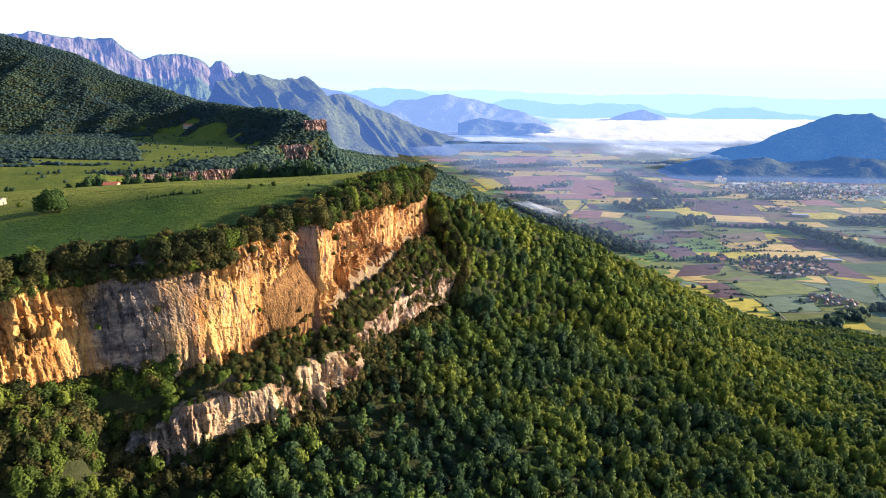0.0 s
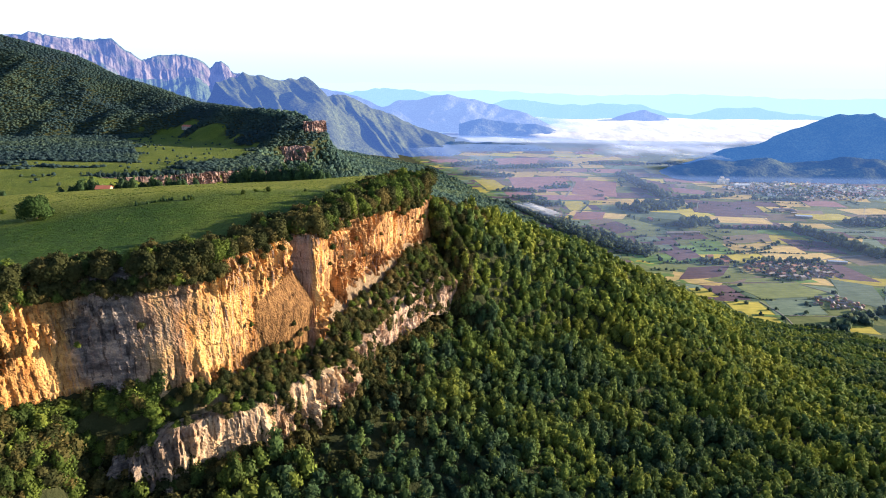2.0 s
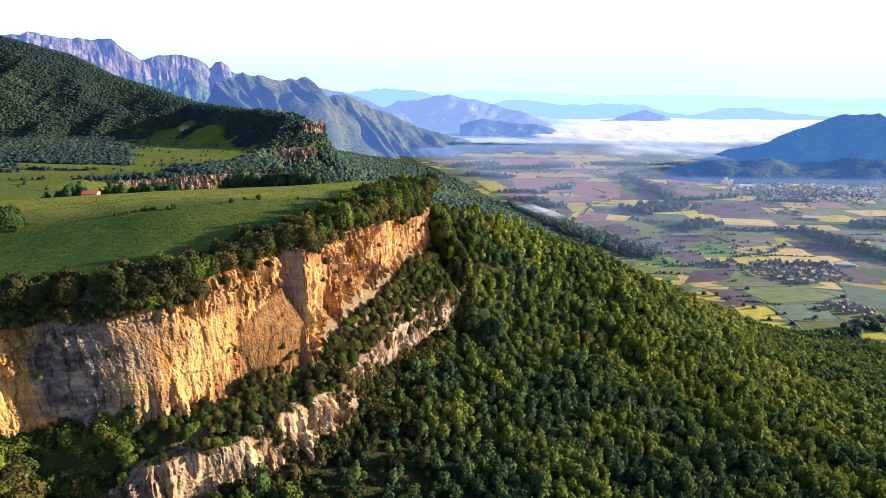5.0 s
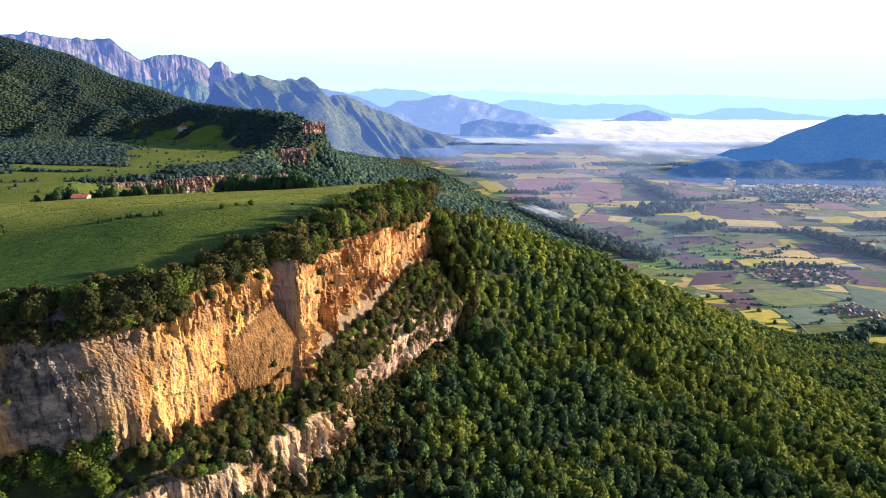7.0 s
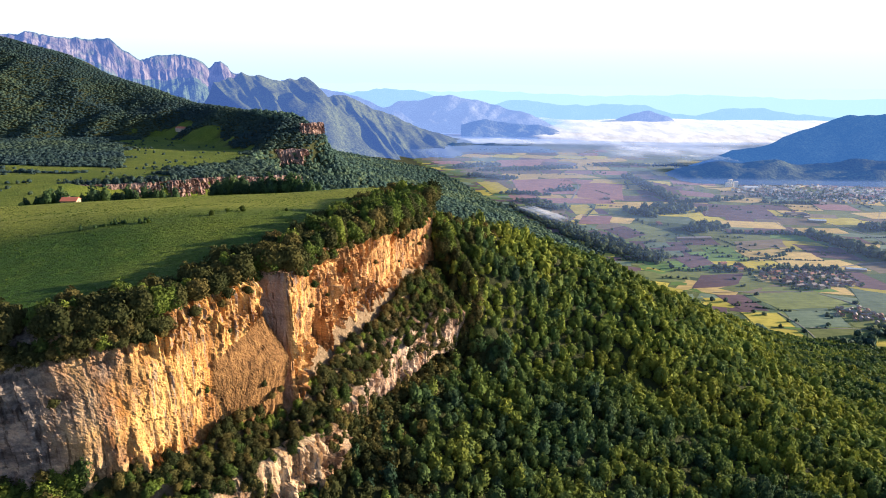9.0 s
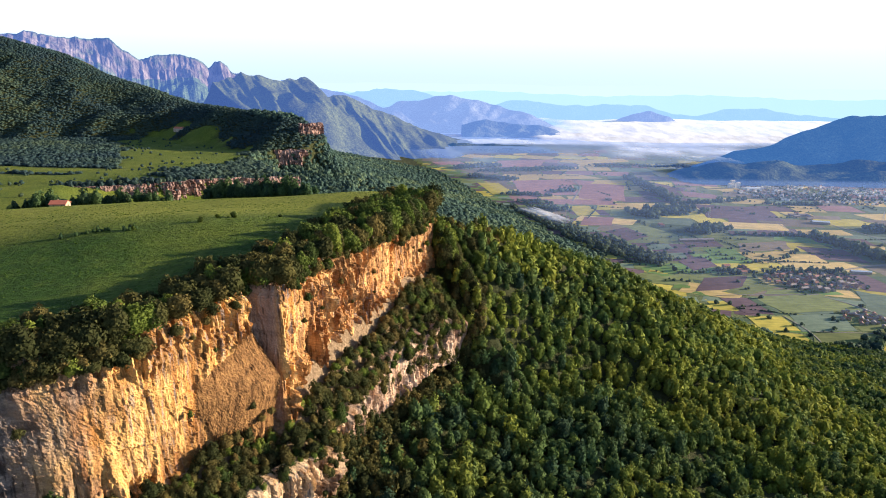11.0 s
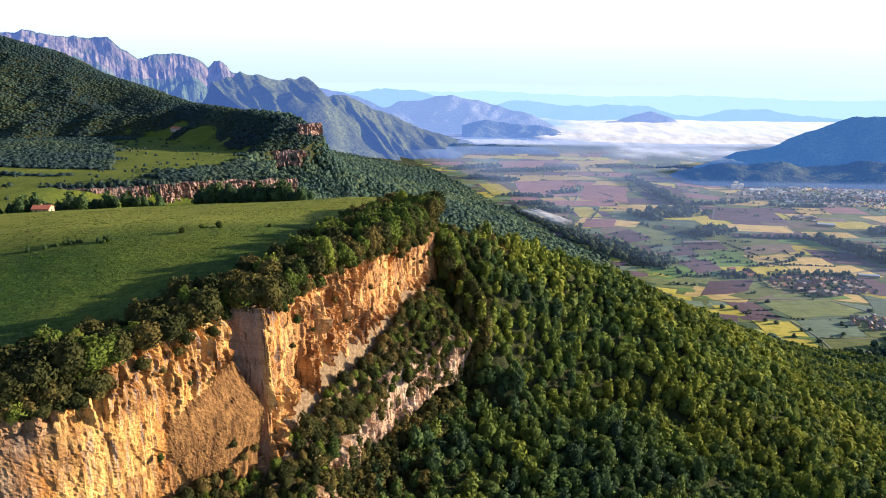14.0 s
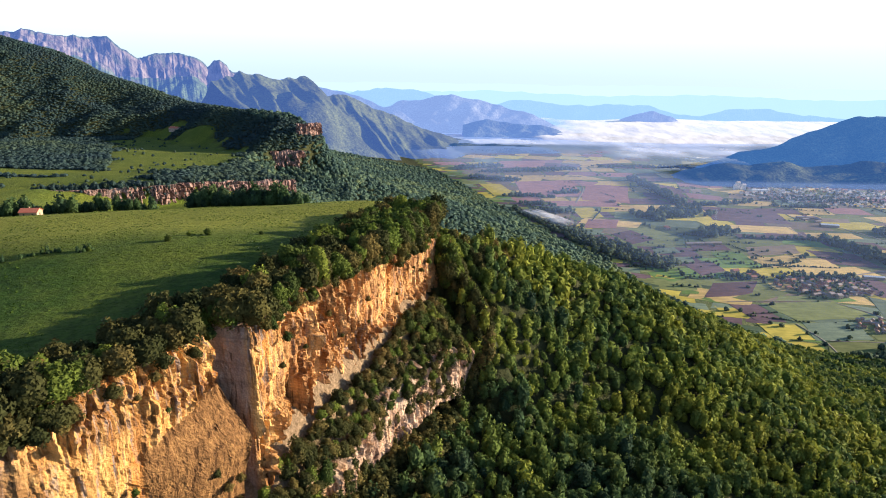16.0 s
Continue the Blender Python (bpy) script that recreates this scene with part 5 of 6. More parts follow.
def valley_haze_sheet():
    """Thin bluish sheet added to stand in for morning haze, denser farther up the valley."""
    m, t, p = nodes_of("haze_sheet")
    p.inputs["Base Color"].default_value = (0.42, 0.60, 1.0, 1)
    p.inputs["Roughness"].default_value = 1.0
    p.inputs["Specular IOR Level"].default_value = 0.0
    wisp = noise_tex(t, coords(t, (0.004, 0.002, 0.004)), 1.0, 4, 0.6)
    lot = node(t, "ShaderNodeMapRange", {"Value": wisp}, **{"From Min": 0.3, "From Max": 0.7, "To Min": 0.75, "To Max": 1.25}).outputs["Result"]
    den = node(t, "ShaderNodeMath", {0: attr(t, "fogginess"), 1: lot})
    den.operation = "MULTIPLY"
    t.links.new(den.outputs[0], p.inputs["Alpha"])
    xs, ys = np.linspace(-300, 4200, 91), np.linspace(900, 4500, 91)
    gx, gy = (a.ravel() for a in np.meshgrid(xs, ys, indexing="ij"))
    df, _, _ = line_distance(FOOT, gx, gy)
    me = mesh_from("valley_haze_sheet", np.stack([gx, gy, VALLEY + 29 + 4 * fbm(gx / 400, gy / 400)], 1), grid_faces(91, 91), [m])
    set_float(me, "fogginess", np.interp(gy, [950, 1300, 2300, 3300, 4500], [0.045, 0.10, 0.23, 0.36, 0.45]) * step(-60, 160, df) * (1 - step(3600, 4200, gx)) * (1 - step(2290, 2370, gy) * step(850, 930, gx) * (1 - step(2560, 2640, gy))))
    return tagged(new("valley_haze_sheet", me), "thin bluish translucent sheet standing in for haze over the valley fields", "haze", kind="stuff")


valley_haze_sheet()


# ---- the valley floor ----
def field_material(name, a, b, rows=0.0):
    m, t, p = nodes_of(name)
    big = noise_tex(t, coords(t), 0.012, 4)
    mid = noise_tex(t, coords(t, (0.02, 0.15, 0.1), world=False), 1.0, 5)
    info = t.nodes.new("ShaderNodeObjectInfo").outputs["Random"]
    c = mix(t, big, a, b)
    c = mix(t, 0.6, c, mix(t, 1.0, c, ramp(t, mid, (0.3, (0.6, 0.62, 0.66)), (0.7, (1.25, 1.2, 1.15))), "MULTIPLY"))
    patch = noise_tex(t, coords(t), 0.05, 5, 0.65)
    c = mix(t, 0.45, c, mix(t, 1.0, c, ramp(t, patch, (0.35, (0.62, 0.68, 0.66)), (0.65, (1.22, 1.18, 1.12))), "MULTIPLY"))
    hue = t.nodes.new("ShaderNodeHueSaturation")
    t.links.new(c, hue.inputs["Color"])
    t.links.new(node(t, "ShaderNodeMapRange", {"Value": info}, **{"To Min": 0.82, "To Max": 1.18}).outputs["Result"], hue.inputs["Value"])
    t.links.new(hue.outputs["Color"], p.inputs["Base Color"])
    p.inputs["Roughness"].default_value = 1.0
    p.inputs["Specular IOR Level"].default_value = 0.05
    return m


CROPS = {
    "barley": (field_material("barley", (0.16, 0.20, 0.085), (0.215, 0.245, 0.105)), "yellow-green barley field"),
    "wheat": (field_material("wheat", (0.52, 0.38, 0.16), (0.60, 0.46, 0.20)), "pale golden wheat field"),
    "hay": (field_material("hay", (0.47, 0.40, 0.08), (0.55, 0.47, 0.11)), "yellow flowering hay field"),
    "pale": (field_material("young_corn", (0.145, 0.205, 0.155), (0.19, 0.25, 0.18)), "blue-green field of young corn"),
    "lime": (field_material("lucerne", (0.13, 0.225, 0.07), (0.16, 0.255, 0.085)), "bright green lucerne field"),
    "clover": (field_material("clover", (0.07, 0.115, 0.07), (0.095, 0.135, 0.085)), "dark green clover strip"),
    "plough": (field_material("ploughed_soil", (0.12, 0.085, 0.108), (0.165, 0.115, 0.135)), "mauve-brown ploughed field"),
    "clay": (field_material("red_clay_soil", (0.32, 0.175, 0.18), (0.38, 0.225, 0.225)), "pinkish ploughed clay field"),
    "stubble": (field_material("stubble", (0.20, 0.165, 0.13), (0.24, 0.20, 0.155)), "tan stubble field"),
}


def field(crop, x, y, wide, deep, turn, skew, level=0.55):
    """One field: a low bed of crop with sloping edges, a parallelogram in plan."""
    a, b = radians(turn), radians(turn + skew - 90)
    u, v = Vector((math.cos(a), math.sin(a))) * wide / 2, Vector((math.cos(b), math.sin(b))) * deep / 2
    rnd = np.random.default_rng(int(abs(x * 7 + y)))
    verts, n = [], 6
    for scale, z in ((1.0, -0.4), (0.985, level)):
        for i in range(4 * n):
            e, f = divmod(i, n)
            f = f / n * 2 - 1
            q = ((f, -1), (1, f), (-f, 1), (-1, -f))[e]
            w = u * q[0] * scale + v * q[1] * scale
            k = 1 + 0.02 * math.sin(5.1 * q[0] + 3.7 * q[1] + x)
            verts.append((w.x * k, w.y * k, z))
    verts.append((0, 0, level + 0.25))
    bm = bmesh.new()
    vs = [bm.verts.new(c) for c in verts]
    m = 4 * n
    for i in range(m):
        j = (i + 1) % m
        bm.faces.new((vs[i], vs[j], vs[m + j], vs[m + i]))
        bm.faces.new((vs[m + i], vs[m + j], vs[-1]))
    bmesh.ops.recalc_face_normals(bm, faces=bm.faces)
    me = bpy.data.meshes.new("field")
    bm.to_mesh(me)
    bm.free()
    me.materials.append(CROPS[crop][0])
    ob = tagged(new("field", me), CROPS[crop][1] + " on the valley floor", "field", "fields of the valley", "structure")
    ob.matrix_basis = pose(x, y, VALLEY)
    return ob


field("barley", 668, 1120, 154, 85, 8, 9)
field("plough", 553, 1102, 55, 79, -6, 16)
field("clover", 586, 1102, 16, 88, 8, -3)
field("hay", 558, 1023, 63, 62, -3, 2)
field("pale", 646, 1028, 97, 77, 4, -19)
field("barley", 652, 964, 126, 51, 6, -28)
field("hay", 555, 964, 58, 40, -15, 14)
field("plough", 564, 1227, 102, 99, 11, -43)
field("barley", 603, 1192, 103, 43, 30, 30)
field("barley", 682, 1178, 110, 37, -1, -34)
field("lime", 748, 1181, 45, 30, 7, 7)
field("plough", 793, 1217, 63, 25, 11, -17)
field("plough", 865, 1243, 76, 123, -16, 20)
field("pale", 814, 1109, 73, 139, -32, 9)
field("pale", 885, 1085, 68, 165, -5, -30)
field("plough", 922, 1448, 104, 113, -16, 13)
field("wheat", 817, 1394, 116, 83, 7, -18)
field("wheat", 777, 1439, 137, 52, 21, -37)
field("lime", 664, 1442, 77, 92, 9, -13)
field("stubble", 791, 1511, 141, 83, 13, -33)
field("plough", 646, 1523, 92, 49, 8, -9)
field("plough", 568, 1362, 80, 75, 30, -25)
field("wheat", 875, 1722, 167, 83, -7, -8)
field("plough", 860, 1641, 187, 46, -1, -2)
field("wheat", 1032, 1662, 132, 58, -1, -3)
field("plough", 1023, 1574, 138, 67, -10, 5)
field("wheat", 1040, 1509, 95, 54, -6, -30)
field("hay", 1205, 1763, 76, 53, 3, -32)
field("stubble", 1150, 1845, 79, 56, -8, -18)
field("plough", 908, 1902, 216, 198, -11, 0)
field("clay", 376, 2300, 228, 321, 11, -11)
field("clay", 571, 2230, 155, 332, -13, -2)
field("clay", 419, 2030, 290, 85, 1, -2)
field("hay", 430, 1901, 72, 136, 8, -6)
field("hay", 505, 1947, 45, 70, 5, -23)
field("wheat", 614, 1967, 45, 107, 10, -4)
field("clay", 439, 1758, 90, 111, 2, -21)
field("plough", 483, 1617, 82, 103, 34, -18)
field("barley", 553, 1656, 72, 133, 15, 12)
field("pale", 527, 1494, 63, 48, 11, -12)
field("pale", 529, 1418, 72, 41, 11, -16)
field("hay", 186, 2259, 81, 246, 2, 8)
field("wheat", 485, 2554, 239, 146, 9, 29)
field("wheat", 655, 2442, 143, 103, 11, -41)
field("clay", 347, 2930, 245, 238, 11, -27)
field("wheat", 769, 3048, 302, 118, 20, -20)
field("plough", 806, 2286, 142, 290, -56, 48)
field("barley", 970, 2254, 93, 106, -36, 14)


def more_fields():
    """The patchwork between the larger fields."""
    rng = random.Random(4)
    kinds = ["barley", "wheat", "barley", "pale", "plough", "stubble", "pale", "hay", "clover", "wheat", "lime", "plough"]
    for row in range(26):
        y = 900 + row * 62 + row * row * 1.6
        x = -200
        while x < 2300:
            wide, deep = rng.uniform(70, 190), rng.uniform(40, 70) + row * 3
            turn = -8 + rng.uniform(-6, 6) + 14 * math.sin(x / 500 + row)
            x += wide * 0.5
            d = float(line_distance(FOOT, np.array([x]), np.array([y]))[0][0])
            far_kinds = ["clay", "wheat", "plough", "stubble", "barley", "pale", "hay", "wheat"]
            if d > 0.5 * wide + 10 and y < 3500 and x < 0.75 * y + 150 and not (1060 < x < 1200 and y > 2700):
                field(rng.choice(kinds if y < 1850 else far_kinds), x, y + rng.uniform(-12, 12), wide * 0.94, deep, turn, rng.uniform(-12, 12), 0.2)
            x += wide * 0.5

    # narrow strips against the foot of the slope
    for y in range(930, 2900, 34):
        x = float(np.interp(y, FOOT[::-1, 1][::-1], FOOT[:, 0]))
        for k in range(3):
            wide = rng.uniform(36, 60)
            field(rng.choice(["barley", "pale", "hay", "lime", "plough", "clover"]), x + 26 + 52 * k, y + rng.uniform(-5, 5), wide, 33, -20 + rng.uniform(-8, 8), rng.uniform(-10, 10), 0.12)


more_fields()

ROAD = plain("pale_gravel", (0.17, 0.155, 0.135), (0.22, 0.2, 0.17), 0.2)


def road(name, points, wide, label):
    """A lane with a low crown along a line of plan points."""
    line = smooth_line(points, 8)
    _, p, n = along(line, 8.0)
    rows = [(-0.5, 0.72), (-0.42, 0.95), (0, 1.05), (0.42, 0.95), (0.5, 0.72)]
    verts = np.stack([np.column_stack([p + n * wide * 0.65 * k, np.full(len(p), VALLEY + z)]) for k, z in rows], 1)
    me = mesh_from(name, verts.reshape(-1, 3), grid_faces(len(p), len(rows)), [ROAD])
    return tagged(new(name, me), label, "road", kind="structure")


road("lane", [(424, 2042), (505, 2300), (511, 2444)], 9, "pale gravel track across ploughed fields")
road("lane", [(959, 1770), (952, 1676), (945, 1603)], 5, "narrow lane between wheat fields")
road("lane", [(866, 1324), (934, 1350), (1084, 1394)], 8, "pale road leaving the village")
road("lane", [(522, 1155), (620, 1163), (726, 1167)], 4, "pale track to the village")
road("lane", [(726, 1156), (764, 1089), (767, 981)], 5, "lane beside the hamlet")
road("lane", [(594, 1055), (601, 988), (592, 928)], 4, "dark farm track")
road("lane", [(1101, 1779), (1136, 1620), (1122, 1528)], 6, "straight road across fields")
road("lane", [(611, 988), (724, 984)], 4, "farm track to the hamlet")


def valley_trees():
    rng = np.random.default_rng(31)
    X, Y, R = [], [], []

    def belt(x0, y0, x1, y1, wide, size, spacing=7.0):
        count = max(2, int(math.hypot(x1 - x0, y1 - y0) * max(1, wide / 9) / spacing))
        k = rng.random(count)
        X.append(x0 + (x1 - x0) * k + rng.normal(0, wide * 0.4, count))
        Y.append(y0 + (y1 - y0) * k + rng.normal(0, wide * 0.4, count))
        R.append(0.8 * size * rng.uniform(0.55, 1.2, count))

    belt(749, 2522, 774, 2197, 22, 12, 6.0)
    belt(774, 2197, 764, 2036, 22, 12, 6.0)
    belt(778, 1633, 973, 1611, 16, 7)
    belt(973, 1611, 1008, 1467, 24, 12, 6.0)
    belt(1008, 1467, 1045, 1345, 34, 11, 6.0)
    belt(707, 1377, 782, 1405, 8, 5)
    belt(782, 1405, 863, 1487, 8, 5)
    belt(338, 1577, 416, 1521, 45, 8)
    belt(416, 1521, 482, 1333, 36, 7)
    belt(585, 1843, 757, 1923, 50, 12, 6.0)
    belt(670, 1640, 775, 1701, 30, 12, 6.0)
    belt(295, 1928, 382, 1898, 40, 8)
    belt(375, 2202, 465, 2232, 24, 9)
    belt(772, 2017, 1026, 2105, 20, 8)
    belt(588, 975, 592, 969, 6, 5)
    belt(570, 990, 560, 992, 4, 4)
    belt(626, 989, 660, 1003, 9, 5)
    belt(707, 973, 816, 1017, 18, 7)
    belt(605, 916, 754, 970, 22, 7)
    belt(790, 1000, 880, 1000, 30, 8)
    belt(1190, 1690, 1353, 1699, 45, 10)
    belt(45, 2754, 235, 2847, 40, 10)
    belt(171, 2678, 576, 2804, 50, 7)
    belt(703, 2892, 1141, 2896, 60, 6, 14)
    belt(114, 2528, 275, 2453, 30, 9)
    belt(213, 2155, 364, 2133, 24, 8)
    belt(1063, 2040, 1257, 2034, 20, 7)
    belt(585, 1311, 670, 1298, 28, 6)
    belt(683, 1300, 860, 1315, 20, 6)
    belt(668, 1064, 678, 1026, 10, 4)
    belt(690, 1180, 760, 1200, 8, 4)
    belt(1150, 2170, 1500, 2130, 60, 6, 16)
    belt(420, 1450, 520, 1380, 40, 7)
    belt(500, 1300, 560, 1290, 12, 5)
    belt(250, 2030, 330, 1990, 30, 8)
    # woods and scattered trees where the slope runs out into the fields
    for x0, y0, x1, y1 in ((410, 1390, 300, 1640), (300, 1640, 200, 1950)):
        belt(x0 + 8, y0 + 8, x1 + 8, y1 + 8, 30, 7, 9)
        belt(x0 + 55, y0 + 30, x1 + 55, y1 + 30, 36, 5, 34)
    belt(300, 1772, 392, 1427, 60, 8, 12)
    belt(700, 1215, 840, 1290, 60, 4.5, 12)
    belt(700, 1030, 770, 1070, 30, 3.5, 14)
    belt(1090, 2120, 1600, 2300, 160, 5, 60)
    for _ in range(70):
        x, y = rng.uniform(400, 760), rng.uniform(1220, 1660)
        belt(x, y, x + rng.uniform(-30, 50), y + rng.uniform(-12, 12), 3, 4, 9)
    for _ in range(70):
        x, y = rng.uniform(300, 1500), rng.uniform(1000, 2900)
        belt(x, y, x + rng.uniform(-60, 60), y + rng.uniform(-40, 40), 4, 5, 16)
    # low hedges and ditch scrub along the field edges
    for _ in range(90):
        x, y = rng.uniform(380, 1900), rng.uniform(960, 2700)
        a = radians(-8 + rng.normal(0, 9) + 90 * (rng.random() < 0.35))
        w = rng.uniform(40, 150)
        belt(x, y, x + w * math.cos(a), y + w * math.sin(a), 1.2, 2.6, 3.2)
    X, Y, R = (np.concatenate(v) for v in (X, Y, R))
    keep = (line_distance(FOOT, X, Y)[0] > -15) & ~((abs(X - 733) < 55) & (abs(Y - 1050) < 45))
    X, Y, R = X[keep], Y[keep], R[keep]
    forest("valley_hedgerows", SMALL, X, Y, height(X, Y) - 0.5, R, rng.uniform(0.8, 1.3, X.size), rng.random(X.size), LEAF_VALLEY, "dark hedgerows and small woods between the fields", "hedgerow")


valley_trees()


# ---- buildings ----
PLASTER = plain("pale_plaster", (0.29, 0.24, 0.20), (0.40, 0.34, 0.28), 0.25)
PLASTER_WARM = plain("ochre_plaster", (0.30, 0.22, 0.15), (0.40, 0.30, 0.21), 0.25)
TILES = plain("clay_tiles", (0.21, 0.082, 0.062), (0.30, 0.125, 0.092), 0.5)
TOWN_WHITE = plain("white_plaster", (0.70, 0.70, 0.70), (0.82, 0.81, 0.79), 0.25)
TILES_PALE = plain("pale_rose_tiles", (0.46, 0.38, 0.36), (0.62, 0.55, 0.53), 0.5)
TILES_GREY = plain("weathered_tiles", (0.22, 0.19, 0.19), (0.34, 0.29, 0.28), 0.5)
SHEET = plain("pale_sheet_roof", (0.55, 0.60, 0.66), (0.68, 0.72, 0.76), 0.3, 0.5)
DARK = plain("dark_opening", (0.03, 0.03, 0.035), (0.06, 0.055, 0.05), 1.0)
STEEL = plain("galvanised_steel", (0.4, 0.42, 0.44), (0.5, 0.52, 0.54), 1.0, 0.5)


def box(bm, x0, x1, y0, y1, z0, z1):
    v = [bm.verts.new(c) for c in ((x0, y0, z0), (x1, y0, z0), (x1, y1, z0), (x0, y1, z0), (x0, y0, z1), (x1, y0, z1), (x1, y1, z1), (x0, y1, z1))]
    for f in ((0, 3, 2, 1), (4, 5, 6, 7), (0, 1, 5, 4), (1, 2, 6, 5), (2, 3, 7, 6), (3, 0, 4, 7)):
        bm.faces.new([v[i] for i in f])


def finish(bm, name, material):
    bmesh.ops.recalc_face_normals(bm, faces=bm.faces)
    me = bpy.data.meshes.new(name)
    bm.to_mesh(me)
    bm.free()
    me.materials.append(material)
    return me


def house_kind(name, wide, deep, tall, rise, wall, roof, label, category="house", storeys=2, chimney=True):
    """A gabled house: walls with gables, an overhanging tiled roof, windows, a door and a chimney."""
    ob = new(name)
    bm = bmesh.new()
    w, d = wide / 2, deep / 2
    ring = [bm.verts.new(c) for c in ((-w, -d, -1), (w, -d, -1), (w, d, -1), (-w, d, -1))]
    eave = [bm.verts.new(c) for c in ((-w, -d, tall), (w, -d, tall), (w, d, tall), (-w, d, tall))]
    ridge = [bm.verts.new((-w, 0, tall + rise)), bm.verts.new((w, 0, tall + rise))]
    for a, b in ((0, 1), (2, 3)):
        bm.faces.new((ring[a], ring[b], eave[b], eave[a]))
    bm.faces.new((ring[1], ring[2], eave[2], ridge[1], eave[1]))
    bm.faces.new((ring[3], ring[0], eave[0], ridge[0], eave[3]))
    part("wall", finish(bm, "wall", wall), ob)
    bm = bmesh.new()
    o, t = 0.5, 0.25
    prof = [(-d - o, tall - o * rise / d), (0, tall + rise), (d + o, tall - o * rise / d)]
    rows = [[bm.verts.new((x, y, z + up)) for y, z in prof] for x in (-w - o, w + o) for up in (0.03, t + 0.03)]
    lo0, hi0, lo1, hi1 = rows
    for i in (0, 1):
        bm.faces.new((hi0[i], hi0[i + 1], hi1[i + 1], hi1[i]))
        bm.faces.new((lo0[i], lo1[i], lo1[i + 1], lo0[i + 1]))
        for lo, hi in ((lo0, hi0), (lo1, hi1)):
            bm.faces.new((lo[i], lo[i + 1], hi[i + 1], hi[i]))
    for i in (0, 2):
        bm.faces.new((lo0[i], hi0[i], hi1[i], lo1[i]))
    roof_ob = part("roof", finish(bm, "roof", roof), ob)
    if chimney:
        bm = bmesh.new()
        box(bm, -0.25 * w - 0.4, -0.25 * w + 0.4, 0.3 * d - 0.4, 0.3 * d + 0.4, tall, tall + rise + 0.7)
        part("chimney", finish(bm, "chimney", wall), roof_ob)
    pane = bmesh.new()
    box(pane, -0.5, 0.5, -0.06, 0.06, -0.65, 0.65)
    pane = finish(pane, "window", DARK)
    for lvl in range(storeys):
        for k in range(max(2, int(wide / 4))):
            x = -w + (k + 0.5) * wide / max(2, int(wide / 4))
            for y in (-d, d):
                win = part("window", pane, ob)
                win.location = (x, y, 1.5 + 2.8 * lvl)
    door = bmesh.new()
    box(door, w - 0.06, w + 0.06, -0.6, 0.6, 0, 2.1)
    part("door", finish(door, "door", DARK), ob)
    return tagged(ob, label, category)


HOUSES = [house_kind("village_house", 11, 8, 5.8, 1.9, PLASTER, TILES, "pale plastered village house with a red-brown tiled roof"),
          house_kind("village_house", 14, 9, 6.2, 2.1, PLASTER_WARM, TILES, "ochre village house with a clay-tiled roof"),
          house_kind("village_house", 9, 9, 7.0, 1.8, PLASTER, TILES_GREY, "tall pale village house with weathered grey tiles", storeys=2),
          house_kind("barn", 20, 9, 4.6, 2.0, PLASTER_WARM, TILES_GREY, "long stone barn with a weathered tiled roof", "barn", storeys=1, chimney=False),
          house_kind("town_house", 12, 9, 6.5, 1.6, TOWN_WHITE, TILES_PALE, "white town house with a pale rose roof", storeys=0, chimney=False),
          house_kind("town_house", 16, 10, 8.5, 1.4, TOWN_WHITE, TILES_GREY, "taller white town house with a grey roof", storeys=0, chimney=False)]
for ob in HOUSES:
    tagged(ob, group="houses of the valley")
used = set()


def settle(x, y, turn, kind, size=1.0, label=""):
    m = Matrix.LocRotScale((x, y, VALLEY + 0.3), Euler((0, 0, radians(turn))), (size, size, size))
    if kind in used:
        ob = planted_copy(HOUSES[kind], m)
    else:
        used.add(kind)
        ob = HOUSES[kind]
        ob.matrix_basis = m
    return tagged(ob, label)


def village(x0, x1, y0, y1, spacing, turn, seed, share, kinds, size=1.0):
    """Houses along the lanes of a village, in a rounded patch."""
    rng = random.Random(seed)
    x = x0
    while x < x1:
        y = y0
        while y < y1:
            u, v = 2 * (x - x0) / (x1 - x0) - 1, 2 * (y - y0) / (y1 - y0) - 1
            if u * u + v * v < 1.05 and rng.random() < share:
                settle(x + rng.uniform(-3, 3), y + rng.uniform(-3, 3), turn + rng.choice((0, 90)) + rng.uniform(-8, 8), rng.choice(kinds), size * rng.uniform(0.85, 1.15))
            y += spacing * rng.uniform(0.95, 1.2)
        x += spacing * rng.uniform(0.9, 1.1)


village(665, 845, 1188, 1305, 12.5, 20, 1, 0.62, (0, 1, 2, 0, 3), 0.72)
village(600, 660, 1290, 1345, 17, 10, 2, 0.5, (0, 1))
village(688, 775, 1012, 1085, 10.5, -25, 3, 0.75, (0, 2, 3, 2, 0), 0.6)
village(1070, 1700, 2050, 2400, 17, 15, 4, 0.5, (4, 4, 5, 0, 2), 0.72)
village(1040, 1110, 1820, 1890, 20, 5, 5, 0.6, (3, 0))
village(540, 560, 2045, 2075, 14, 5, 6, 0.8, (0, 3))
village(298, 320, 2140, 2165, 14, 5, 7, 0.8, (0, 3))
village(590, 620, 1695, 1720, 15, 5, 8, 0.8, (0, 3))
for k, x in enumerate((606, 630, 655, 676)):
    settle(x, 1548 + 3 * k, 4, 3, 1.1, "long farm building with a red-brown roof")
for x, y in ((735, 1190), (745, 1183), (800, 1225)):
    settle(x, y, 15, 2, 1.15, "pale farmhouse at the edge of the village")

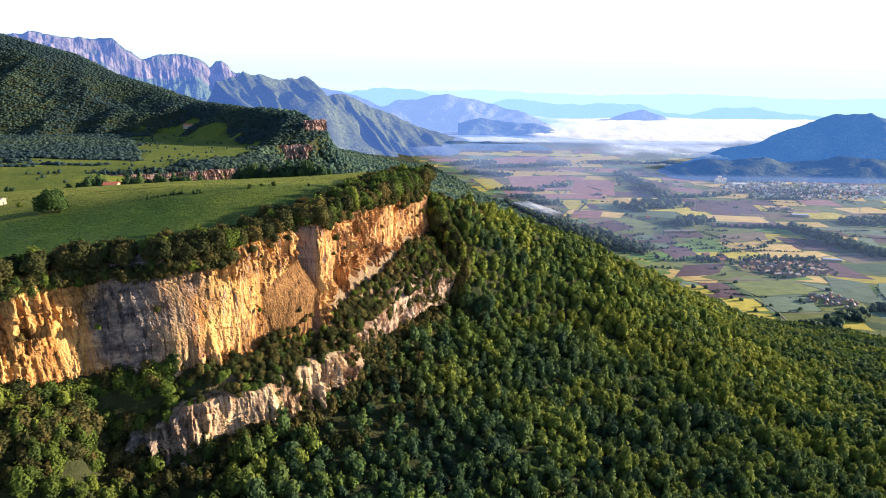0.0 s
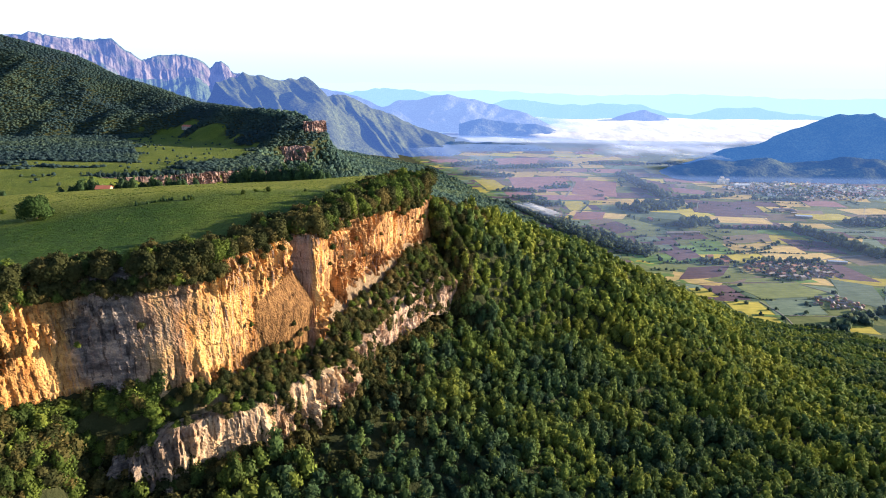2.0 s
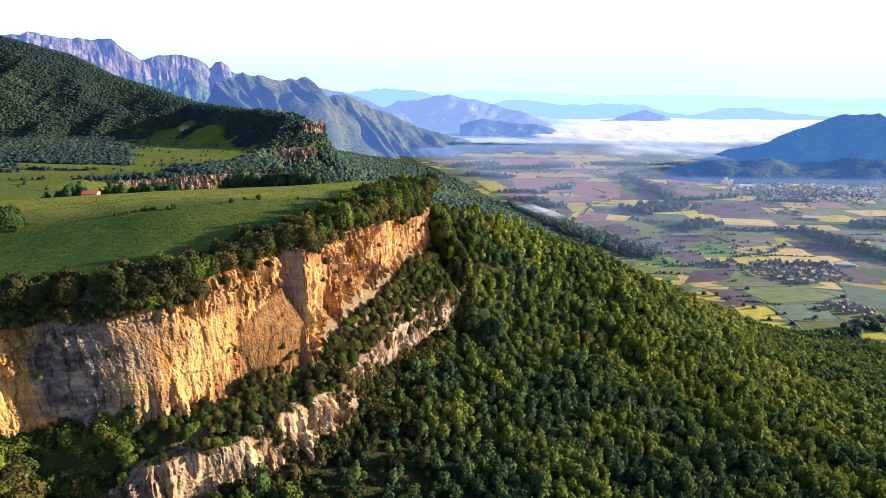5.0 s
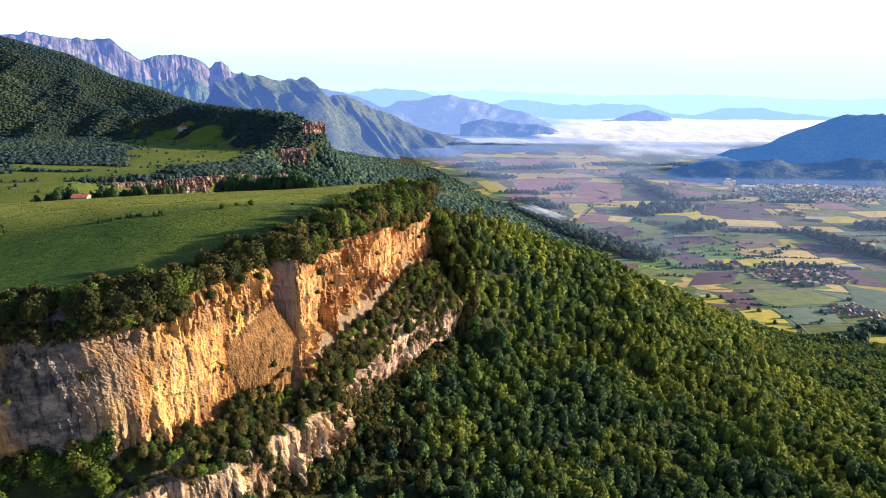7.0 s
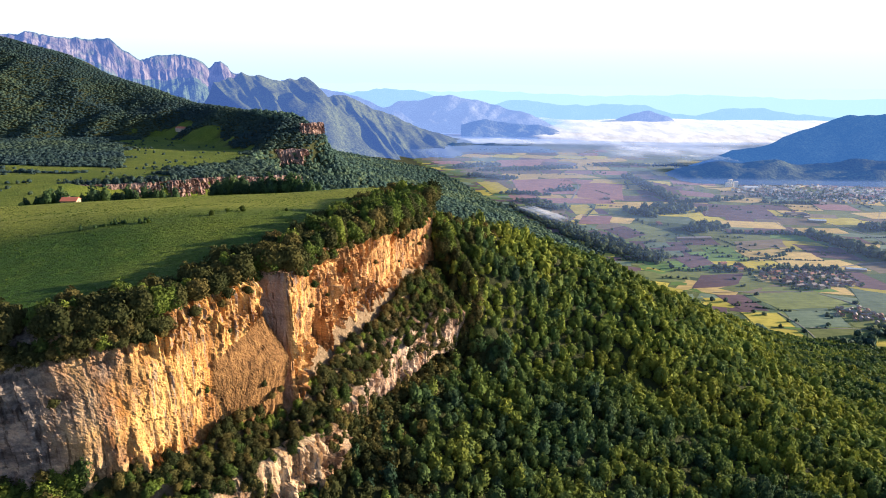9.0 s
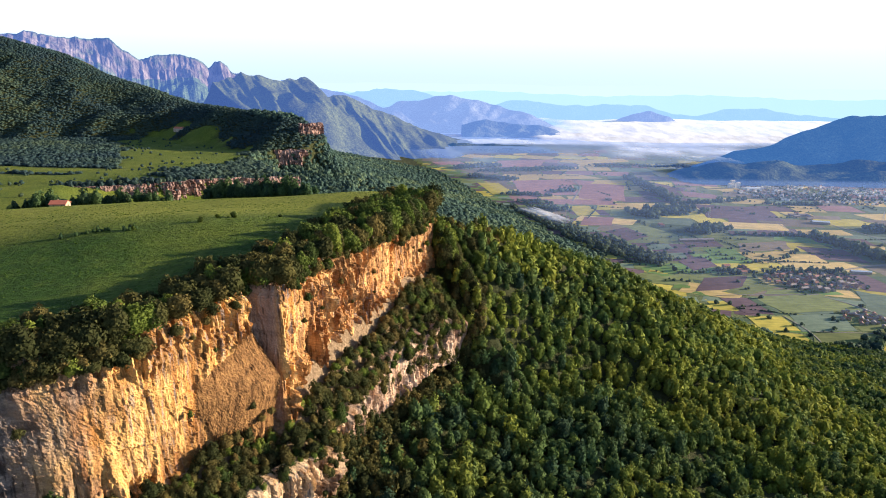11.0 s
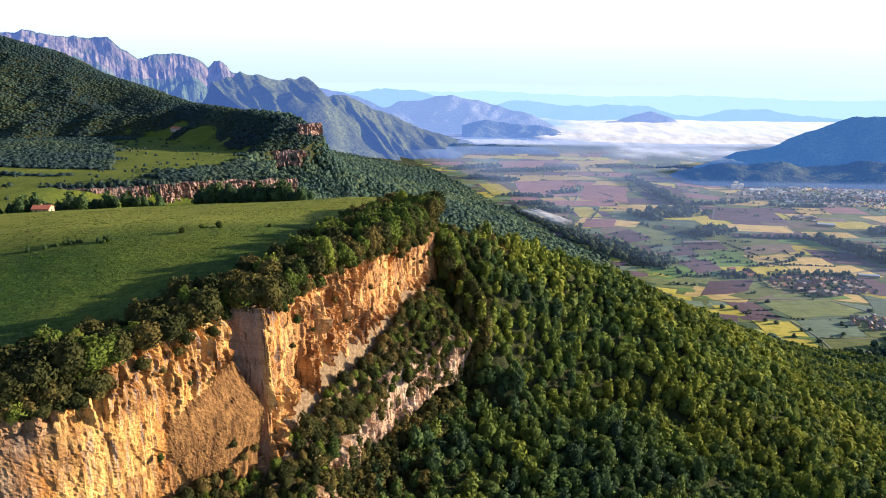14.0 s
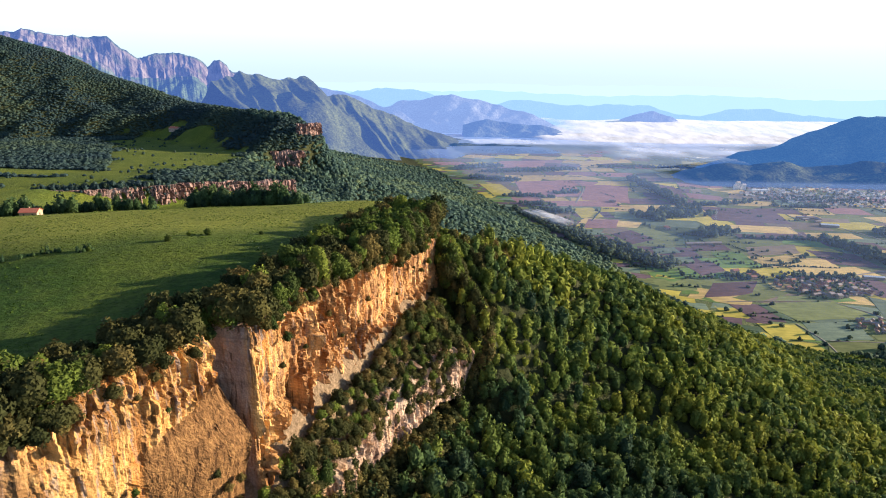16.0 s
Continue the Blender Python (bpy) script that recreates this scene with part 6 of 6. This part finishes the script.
hangar = house_kind("farm_hangar", 46, 18, 6, 2.2, PLASTER, SHEET, "long farm hangar with a pale sheet-metal roof", "hangar", 0, False)
hangar.matrix_basis = pose(1085, 1768, VALLEY + 0.3, 0, 0, -12)
barn = house_kind("farm_shed", 40, 10, 5, 1.6, PLASTER, SHEET, "white-roofed shed outside the village", "shed", 0, False)
barn.matrix_basis = pose(895, 1305, VALLEY + 0.3, 0, 0, -10)
for x, y, s in ((1096, 2350, 26), (1112, 2338, 20), (1085, 2342, 16)):
    mill = house_kind("factory_tower", 14, 12, s, 3, TOWN_WHITE, TILES_PALE, "tall pale factory block at the edge of the town", "factory", 3, False)
    mill.matrix_basis = pose(x, y, VALLEY + 0.3, 0, 0, 12)
mill = house_kind("factory_hall", 60, 22, 8, 3, TOWN_WHITE, SHEET, "long white factory hall beside the town", "factory", 1, False)
mill.matrix_basis = pose(1150, 2300, VALLEY + 0.3, 0, 0, 8)

TILES_RED = plain("red_tiles", (0.36, 0.10, 0.06), (0.46, 0.15, 0.09), 0.5)
farm = house_kind("farmhouse", 11, 8, 3.0, 2.0, PLASTER_WARM, TILES_RED, "low ochre farmhouse with a red tiled roof beside the meadow", storeys=1)
farm.matrix_basis = pose(-283, 507, float(plateau(-283.0, 507.0)) + 0.1, 0, 0, 8)
lodge = house_kind("farmhouse", 26, 14, 8, 3.5, PLASTER, TILES_RED, "pale farmhouse in a clearing on the mountain", storeys=2)
lodge.matrix_basis = pose(-665, 1592, float(plateau(-665.0, 1592.0)) + 1, 0, 0, -20)
hut = house_kind("stone_hut", 7, 6, 3.2, 1.0, PLASTER_WARM, TILES_GREY, "small ochre stone hut on the meadow", "hut", 1, False)
hut.matrix_basis = pose(-254, 334, float(plateau(-254.0, 334.0)) + 0.1, 0, 0, 5)


def pylon(x, y):
    """A lattice mast with three cross-arms."""
    ob = new("pylon")
    bm = bmesh.new()
    for sx in (-1, 1):
        for sy in (-1, 1):
            a, b = Vector((2.4 * sx, 2.4 * sy, 0)), Vector((0.3 * sx, 0.3 * sy, 30))
            n = len(bm.verts)
            vs = [[bm.verts.new(c + Vector(o) * 0.14) for o in ((-1, -1, 0), (1, -1, 0), (1, 1, 0), (-1, 1, 0))] for c in (a, b)]
            for i in range(4):
                bm.faces.new((vs[0][i], vs[0][(i + 1) % 4], vs[1][(i + 1) % 4], vs[1][i]))
    part("mast", finish(bm, "mast", STEEL), ob)
    for z, w in ((20, 5), (24, 4), (28, 3)):
        bm = bmesh.new()
        box(bm, -w, w, -0.2, 0.2, z, z + 0.5)
        part("crossarm", finish(bm, "crossarm", STEEL), ob)
    ob.matrix_basis = pose(x, y, VALLEY)
    return tagged(ob, "grey steel lattice pylon in the fields", "pylon", "pylons of the valley")


for x, y in ((794, 1838), (1292, 1806)):
    pylon(x, y)
